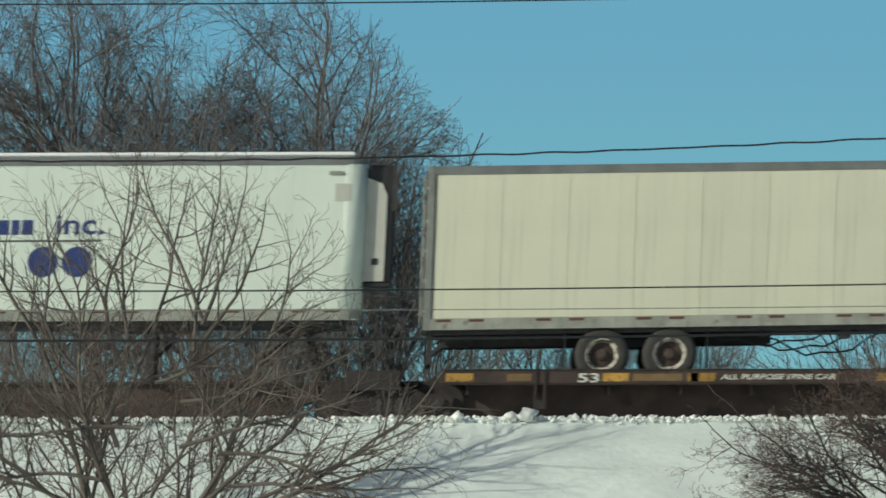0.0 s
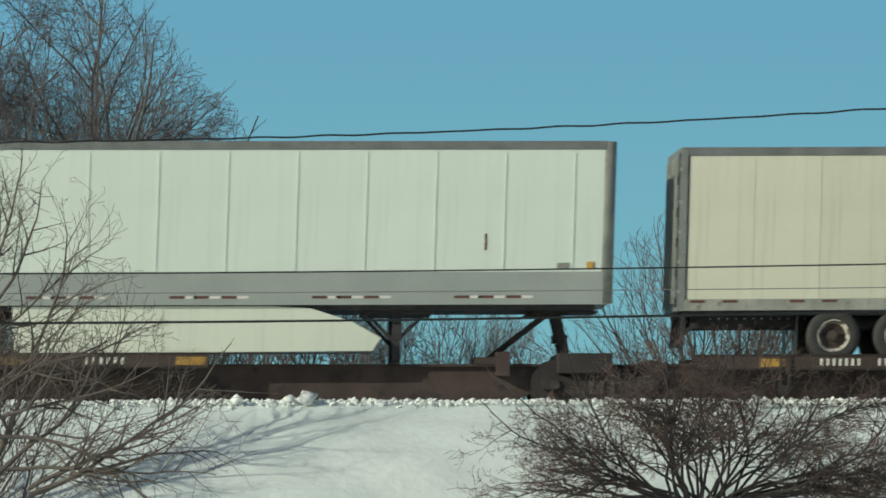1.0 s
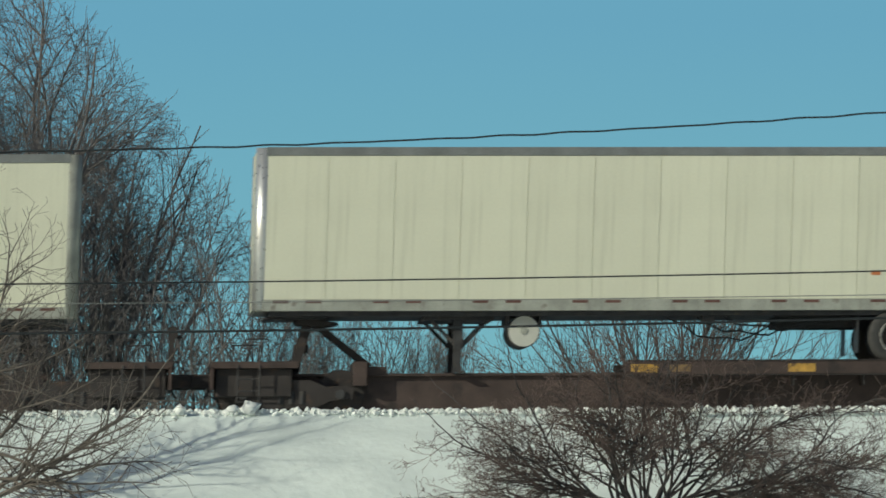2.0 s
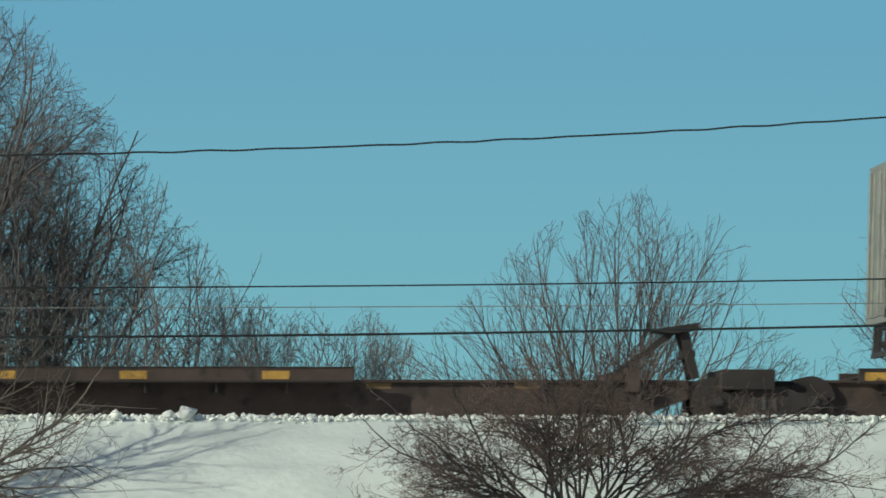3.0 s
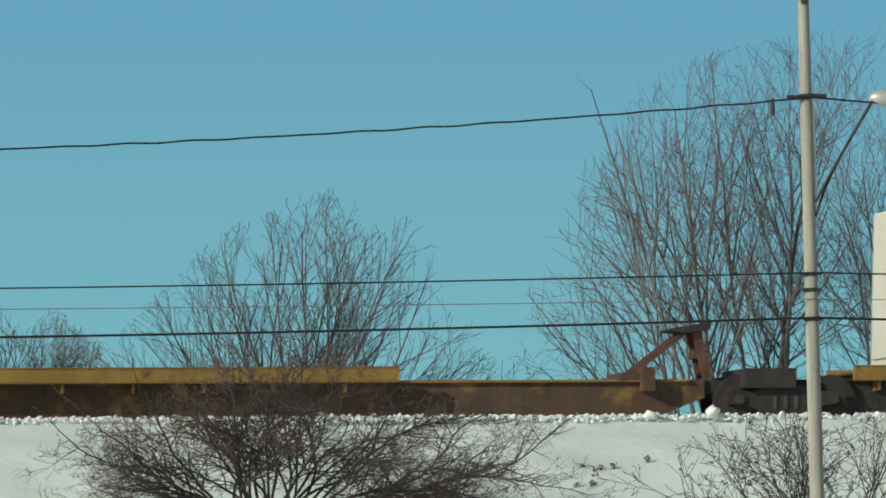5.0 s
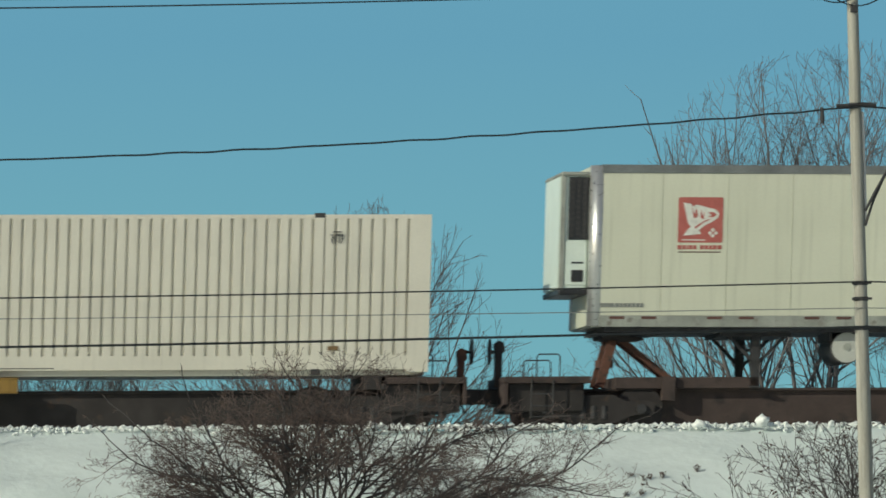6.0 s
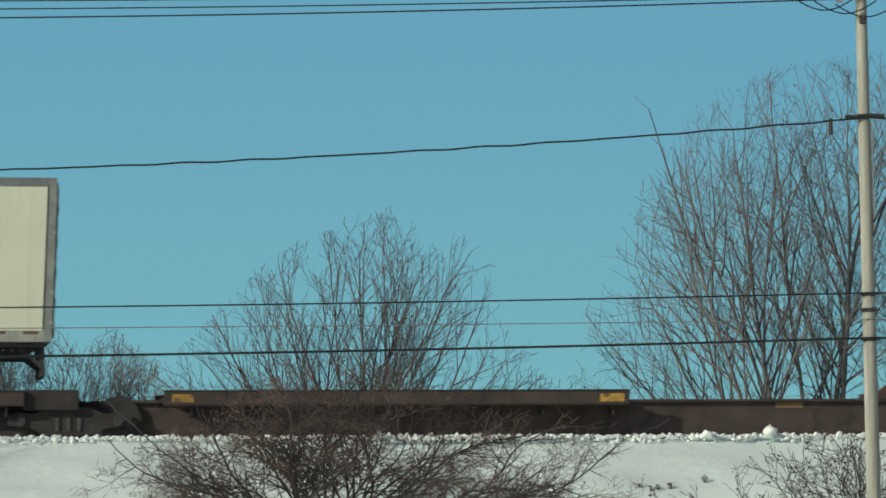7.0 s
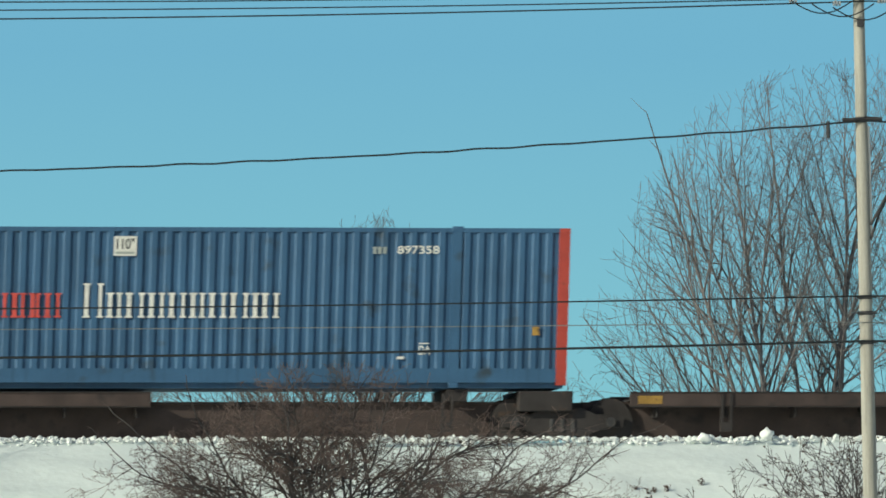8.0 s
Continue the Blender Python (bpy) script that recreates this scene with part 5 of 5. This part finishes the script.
# the bushes on the near side of the bank
crown_top = under((3.9, -0.95), (4.8, -0.45), (5.8, -0.1), (6.6, 0.3), (7.2, 0.8), (8.2, 1.25), (9.4, 1.25), (10.3, 1.15), (11.2, 0.75), (12.4, 0.4), (13.4, -0.1), (14.3, -0.6))
bush = plant("spreading_bush", "wide bare bush with dark crooked stems and red-brown twigs", "bush", 8.85, 91.0, 0, 97, (BARKDARK, TWIG),
      spec(levels=4, step=(0.19, 0.15, 0.11, 0.09, 0.08), kids=(6.2, 7.6, 8.0, 6.6, 0), ratio=(0.42, 0.5, 0.54, 0.56, 0), thick=0.0090, top=crown_top, fine=0.0036, flat=0.78, cap=2.5,
           up=(0.0, 0.004, 0.008, 0.02, 0.03), angle=(24, 62), foot=0.25, bare=(0.2, 0.07, 0.06, 0.06, 1), wobble=0.165, split=0.0060), z=-1.7,
      heads=((-0.6, -0.3, 3.5, -0.3), (0.6, 0.4, 3.5, 0.1), (-0.15, -0.2, 3.4, -0.2), (0.25, 0.1, 3.4, 0.1), (0.95, -0.3, 3.6, 0.2), (-1.0, 0.2, 3.5, -0.3), (-0.75, 0, 2.9, -0.70), (-0.3, 0.1, 2.9, -0.45), (0.1, 0, 2.9, -0.15), (0.5, 0, 3.0, 0.2), (1.0, 0.1, 3.4, 0.45), (1.7, 0, 4.2, 0.6), (2.6, 0.2, 4.9, 0.5), (4.0, 0, 5.4, 0.4), (7.0, -0.3, 5.6, 0.4), (12.0, 0.3, 5.6, 0.5), (3.2, -0.2, 5.6, 0.5), (5.0, -0.1, 5.8, 0.6), (2.3, 0.1, 5.4, 0.6),
             (-1.3, 0, 3.4, -0.8), (-2.0, 0.1, 3.8, -0.7), (-3.0, 0, 4.1, -0.6), (-5.0, -0.2, 4.1, -0.5), (-10.0, 0.2, 3.9, -0.5), (2.1, -0.5, 4.4, 0.3), (-2.4, 0.5, 4.1, -0.5), (3.4, 0.6, 5.0, 0.4), (-3.8, -0.5, 4.0, -0.5), (1.4, 0.7, 3.8, 0.3), (-1.6, -0.6, 3.6, -0.4), (0.8, -0.6, 3.2, 0.1), (-0.1, 0.8, 3.0, -0.3), (0.3, -0.8, 3.0, 0.0), (0.2, 0.3, 3.1, -0.1), (-0.45, -0.4, 3.0, -0.5), (-0.95, 0.3, 3.2, -0.6), (-0.5, 0.6, 3.0, -0.2), (5.5, 0.5, 5.2, 0.4),
             (-0.25, 0.3, 3.2, -0.6), (0.15, -0.3, 3.2, 0.3), (0.42, 0.4, 3.2, -0.1), (-0.5, 0.5, 3.2, 0.1), (0.05, 0.4, 3.3, -0.35), (0.7, 0.2, 3.3, 0.4)))
ground_z = float(ground_height(np.array(8.85), np.array(91.0)))
tagged(tubes("root_stem", [((8.8 + 0.5 * a, 91.0, ground_z - 0.1), (8.85 + a, 91.0, -1.62), 0.10, 0.045) for a in (-0.75, -0.5, -0.15, 0.2, 0.42)], BARKDARK, 8, bush))
near_top = under((-9.7, 4.9), (-6.5, 4.6), (-4.8, 5.0), (-3.0, 4.5), (-1.8, 3.9), (-0.9, 3.0), (-0.4, 1.6), (0.35, 0.3), (0.9, -0.2))
young = dict(step=(0.22, 0.18, 0.14, 0.12), levels=3, ratio=(0.44, 0.5, 0.5, 0), thick=0.0105, fine=0.0040, up=(0.004, 0.03, 0.03, 0.01), angle=(26, 58), foot=0.06, bare=(0.14, 0.1, 0.1, 1), wobble=0.085, split=0.007, cap=5.0, top=near_top)
plant("young_tree", "slender bare young tree with a straight leading stem", "tree", -4.66, 92.0, 0, 95, (BARK, BARK), spec(kids=(2.3, 3.4, 3.2, 0), **young),
      heads=((0.0, 0, 7.6, 0.0), (-0.4, 0.1, 4.6, -0.02, 1.2), (-0.36, -0.1, 4.4, 0.0, 2.4), (0.33, 0.05, 4.9, 0.0, 2.7), (-0.22, 0.1, 3.8, 0.0, 3.8), (0.16, -0.1, 3.8, 0.0, 3.3)))
plant("young_tree", "bare young tree with several spreading, forking stems", "tree", -3.95, 85.0, 0, 94, (BARK, BARK), spec(kids=(3.9, 4.4, 3.8, 0), **young),
      heads=((-0.13, 0, 2.4, 0.0), (0.04, 0.02, 2.5, 0.0), (0.40, 0, 2.6, 0.0), (0.72, 0.05, 2.9, 0.05), (-0.5, 0.05, 2.6, -0.05), (-0.55, 0.1, 4.4, -0.36, 2.3),
             (0.30, 0, 3.1, 0.12, 2.3), (-0.32, 0.05, 3.0, 0.92, 5.2), (0.42, -0.05, 3.4, 0.92, 5.1), (0.95, 0.05, 3.2, 0.90, 4.8), (0.05, 0.1, 3.2, 0.80, 4.7), (0.62, 0.1, 4.8, 0.95, 2.4),
             (1.05, 0, 4.2, 0.95, 2.3), (2.1, 0, 4.2, 1.7, 2.2), (3.6, 0.2, 4.0, 1.7, 2.2), (1.5, -0.2, 3.7, 1.7, 2.3), (9.0, 0, 3.3, 1.4, 2.6), (14.0, 0.2, 3.4, 1.2, 3.1), (4.5, -0.2, 3.4, 0.6, 3.2),
             (-1.2, 0, 4.0, -0.9, 2.1), (-2.6, 0.1, 3.6, -0.9, 2.3), (-8.0, 0, 3.4, -0.6, 2.7), (20.0, 0, 3.2, 0.6, 3.9), (-15.0, 0, 3.4, 0.0, 3.5), (6.0, 0.1, 3.0, 0.2, 4.2)))
plant("young_tree", "slender bare young tree beside a taller one", "tree", -7.3, 86.5, 0, 96, (BARK, BARK),
      spec(levels=3, step=(0.22, 0.18, 0.14, 0.12), kids=(2.4, 3.2, 3.0, 0), ratio=(0.42, 0.5, 0.5, 0), thick=0.0105, fine=0.0042, up=(0.006, 0.03, 0.03, 0.01), angle=(26, 56), foot=0.06, bare=(0.2, 0.1, 0.1, 1), wobble=0.085, split=0.007, cap=5.0, top=near_top),
      heads=((0.05, 0, 7.0, 0.0), (0.35, 0.1, 6.0, 0.0), (0.7, 0, 5.0, 0.05), (-0.3, 0, 6.0, 0.0)))
scrub_top = under((-8.7, 1.3), (-6.4, 1.4), (-3.8, 1.5), (-2.2, 1.3), (-1.2, 0.9), (-0.2, 0.3), (0.6, -0.4))
plant("scrub", "tangled low scrub of bare brown twigs", "scrub", -4.1, 87.0, 16, 97, (BARK, TWIG),
      spec(levels=4, step=(0.25, 0.2, 0.15, 0.12, 0.11), long=5.6, spread=0.62, kids=(2.3, 3.1, 3.2, 2.6, 0), ratio=(0.44, 0.48, 0.5, 0.5, 0), thick=0.0065, top=scrub_top, fine=0.0042, up=(0.0, 0.015, 0.01, 0.0, 0.0), angle=(22, 56), foot=1.2, bare=(0.2, 0.1, 0.1, 0.1, 1), wobble=0.085, split=0.007))
leafy_top = under((14.8, -1.0), (15.7, -0.5), (16.7, -0.1), (18.0, 0.1), (19.6, 0.2), (21.5, 0.1))
brush = plant("leafy_brush", "low bare brush with a few dry curled leaves", "brush", 18.2, 91.5, 14, 99, (BARKDARK, BARKDARK),
      spec(levels=3, step=(0.2, 0.16, 0.13, 0.11), long=3.6, spread=0.95, kids=(4.2, 4.6, 4.0, 0), ratio=(0.40, 0.46, 0.5, 0), thick=0.0085, top=leafy_top, fine=0.0055, up=(0.0, 0.01, -0.02, -0.02), angle=(22, 60), foot=0.4, bare=(0.3, 0.1, 0.1, 1), wobble=0.11),
      heads=((-1.3, 0, 3.4, -0.3), (-0.9, 0, 3.5, -0.2), (-1.8, 0.1, 3.0, -0.3), (-0.5, 0, 3.6, 0.0), (-2.4, 0, 2.6, -0.3), (1.2, 0, 4.0, 0.3), (0.6, 0, 3.8, 0.2)))
rng = random.Random(8)
leaf = []
for v in rng.sample(list(brush.children[0].data.vertices), 420):
    p = v.co
    if p.z > -1.6:
        a = Vector((rng.gauss(0, 1), rng.gauss(0, 1), rng.gauss(0, 1) - 0.8)).normalized() * rng.uniform(0.04, 0.075)
        leaf += [(p[:], (p + a * 0.5)[:], 0.005, 0.02), ((p + a * 0.5)[:], (p + a)[:], 0.02, 0.003)]
tagged(tubes("dry_leaves", leaf, DRYLEAF, 4, brush), kind="stuff")
# weed tufts that poke out of the snow
for i in range(9):
    x, y = rng.choice(((13.6, 94.4), (14.2, 95.2), (14.9, 94.9), (15.4, 95.6), (14.6, 94.1), (5.4, 96.3)))
    x, y = x + rng.uniform(-0.5, 0.5), y + rng.uniform(-0.3, 0.3)
    g = float(ground_height(np.array(x), np.array(y)))
    st = []
    for _ in range(9):
        q = Vector((x + rng.gauss(0, 0.035), y + rng.gauss(0, 0.04), g + rng.uniform(0.02, 0.09)))
        st.append(((x + rng.gauss(0, 0.03), y, g - 0.06), q[:], 0.006, 0.004))
        st.append((q[:], (q + Vector((rng.gauss(0, 0.03), 0, 0.02)))[:], 0.012, 0.004))
    tagged(tubes("weed_tuft", st, DRYLEAF, 3), "small dry weed tuft poking out of the snow", "weed", "weeds on the bank")

# ---- utility pole, its lamp and wires
NEAR = 0.848
PX, PY = 18.14 * NEAR + 0.10, 78.0
pole = thing("utility_pole", (PX, PY, -2.794), "weathered grey wooden utility pole with hardware and a street lamp", "pole", turn=(0, -0.9, 0))
pole.scale = (NEAR, NEAR, NEAR)
bm = bmesh.new()
rod(bm, (0, 0, -1.5), (0, 0, 10.7), 0.135, 20, 0.095)
part("shaft", bm, WOOD, pole)
bm = bmesh.new()
box(bm, -0.06, 0.06, -0.16, -0.09, 9.9, 10.02, bevel=0.01)
box(bm, -1.25, 1.25, -0.17, -0.08, 10.44, 10.53, bevel=0.01)
part("crossarm", bm, UNDER, pole)
for x in (-1.15, -0.55, 0.3, 1.1):
    bm = rod(bmesh.new(), (x, -0.12, 10.51), (x, -0.12, 10.57), 0.02, 8)
    rod(bm, (x, -0.12, 10.57), (x, -0.12, 10.67), 0.055, 12, 0.035)
    part("insulator", bm, GLASSY, pole)
for x, zz in ((-1.18, 10.36), (-0.42, 10.30), (0.36, 10.34)):
    bm = rod(bmesh.new(), (x, -0.12, 10.45), (x, -0.12, zz), 0.014, 8)
    for k in range(3):
        rod(bm, (x + 0.05 * k - 0.05, -0.12, zz), (x + 0.05 * k - 0.02, -0.12, zz), 0.042, 10)
    part("strain_insulator", bm, GLASSY, pole)
jump = []
for k in range(3):
    pts = [(-1.2 + 0.9 * k * 0.4 + i * 0.12, -0.15, 10.35 - 0.22 * math.sin(math.pi * i / 9) - 0.06 * k) for i in range(10)]
    jump += [(pts[i], pts[i + 1], 0.012, 0.012) for i in range(9)]
tubes("jumper_wire", jump, WIRE, 5, pole)
for zz in (8.32, 5.27, 5.0, 4.5):
    bm = bmesh.new()
    rod(bm, (0, 0, zz - 0.035), (0, 0, zz + 0.035), 0.110 + 0.003 * (10 - zz), 18)
    rod(bm, (-0.17, -0.1, zz), (0.17, -0.1, zz), 0.022, 8)
    part("cable_clamp", bm, UNDER, pole)
for p, q, r in (((-0.60, -0.1, 8.28), (-0.60, -0.1, 8.0), 0.035), ((-0.12, -0.08, 8.30), (-0.34, -0.08, 8.30), 0.04), ((0.08, -0.08, 8.32), (0.34, -0.08, 8.30), 0.045)):
    part("splice_box", rod(bmesh.new(), p, q, r, 8), UNDER, pole)
bm = bmesh.new()
rod(bm, (0.125, -0.03, 6.25), (0.115, -0.03, 8.2), 0.022, 8)
part("conduit", bm, LAMPGREY, pole)
for k, zz in enumerate((6.25, 6.5)):
    pts = [(0.1 + 1.05 * (i / 7), -0.05 - 0.06 * k, zz + (8.22 - zz) * (i / 7) ** (0.8 + 0.15 * k)) for i in range(8)]
    tubes("lamp_arm", [(pts[i], pts[i + 1], 0.024, 0.024) for i in range(7)], UNDER, 7, pole)
bm = bmesh.new()
bmesh.ops.create_uvsphere(bm, u_segments=18, v_segments=10, radius=1)
bmesh.ops.scale(bm, vec=(0.34, 0.16, 0.15), verts=bm.verts)
bmesh.ops.translate(bm, vec=(1.42, -0.06, 8.27), verts=bm.verts)
for f in bm.faces:
    f.smooth = True
tagged(part("lamp_head", bm, LAMPGREY, pole), "pale grey street lamp head")

SPAN = 48.2 * NEAR


def wire(label, z_mid, rise, r, mat, y=-0.15, wave=0.0):
    """A sagging line over several spans, held at the poles."""
    z_mid, rise, r = -2.2 + (z_mid + 2.2) * NEAR, rise * NEAR, r * NEAR
    segs, prev = [], None
    for j in range(-2, 2):
        n = 240 if j in (-1, 0) else 24
        for i in range(n + 1):
            u = i / n
            x = PX + SPAN * (j + u)
            q = Vector((x, PY + y, z_mid + rise * (2 * u - 1) ** 2 + wave * math.sin(x * 6.6) * math.sin(x * 0.8)))
            if prev is not None and (q - prev).length > 1e-4:
                segs.append((prev[:], q[:], r, r))
            prev = q
    tagged(tubes("overhead_wire", segs, mat, 6), label, "wire", "wires on the pole")


wire("thick twisted black overhead cable", 4.29, 1.10, 0.0175, WIRE, -0.10, 0.010)
wire("thin black overhead wire", 2.10, 0.29, 0.015, WIRE, -0.10)
wire("thin pale overhead wire", 1.77, 0.17, 0.009, WIREPALE, -0.10)
wire("thick black overhead cable", 1.27, 0.35, 0.023, WIRE, -0.10)
wire("black overhead power line", 6.94, 0.50, 0.014, WIRE, -0.10)
wire("black overhead power line", 7.10, 0.40, 0.012, WIRE, -0.12)
wire("black overhead power line", 7.24, 0.36, 0.012, WIRE, -0.14)


# ---- everything on the train rolls to -x
def motions():
    for ob in MOVERS:
        base = ob.matrix_basis.copy()
        walk(ob, [(t, Matrix.Translation((travel(t), 0, 0)) @ base) for t in (0.0, 2.0, 4.0, 6.0, 8.0)])


motions()
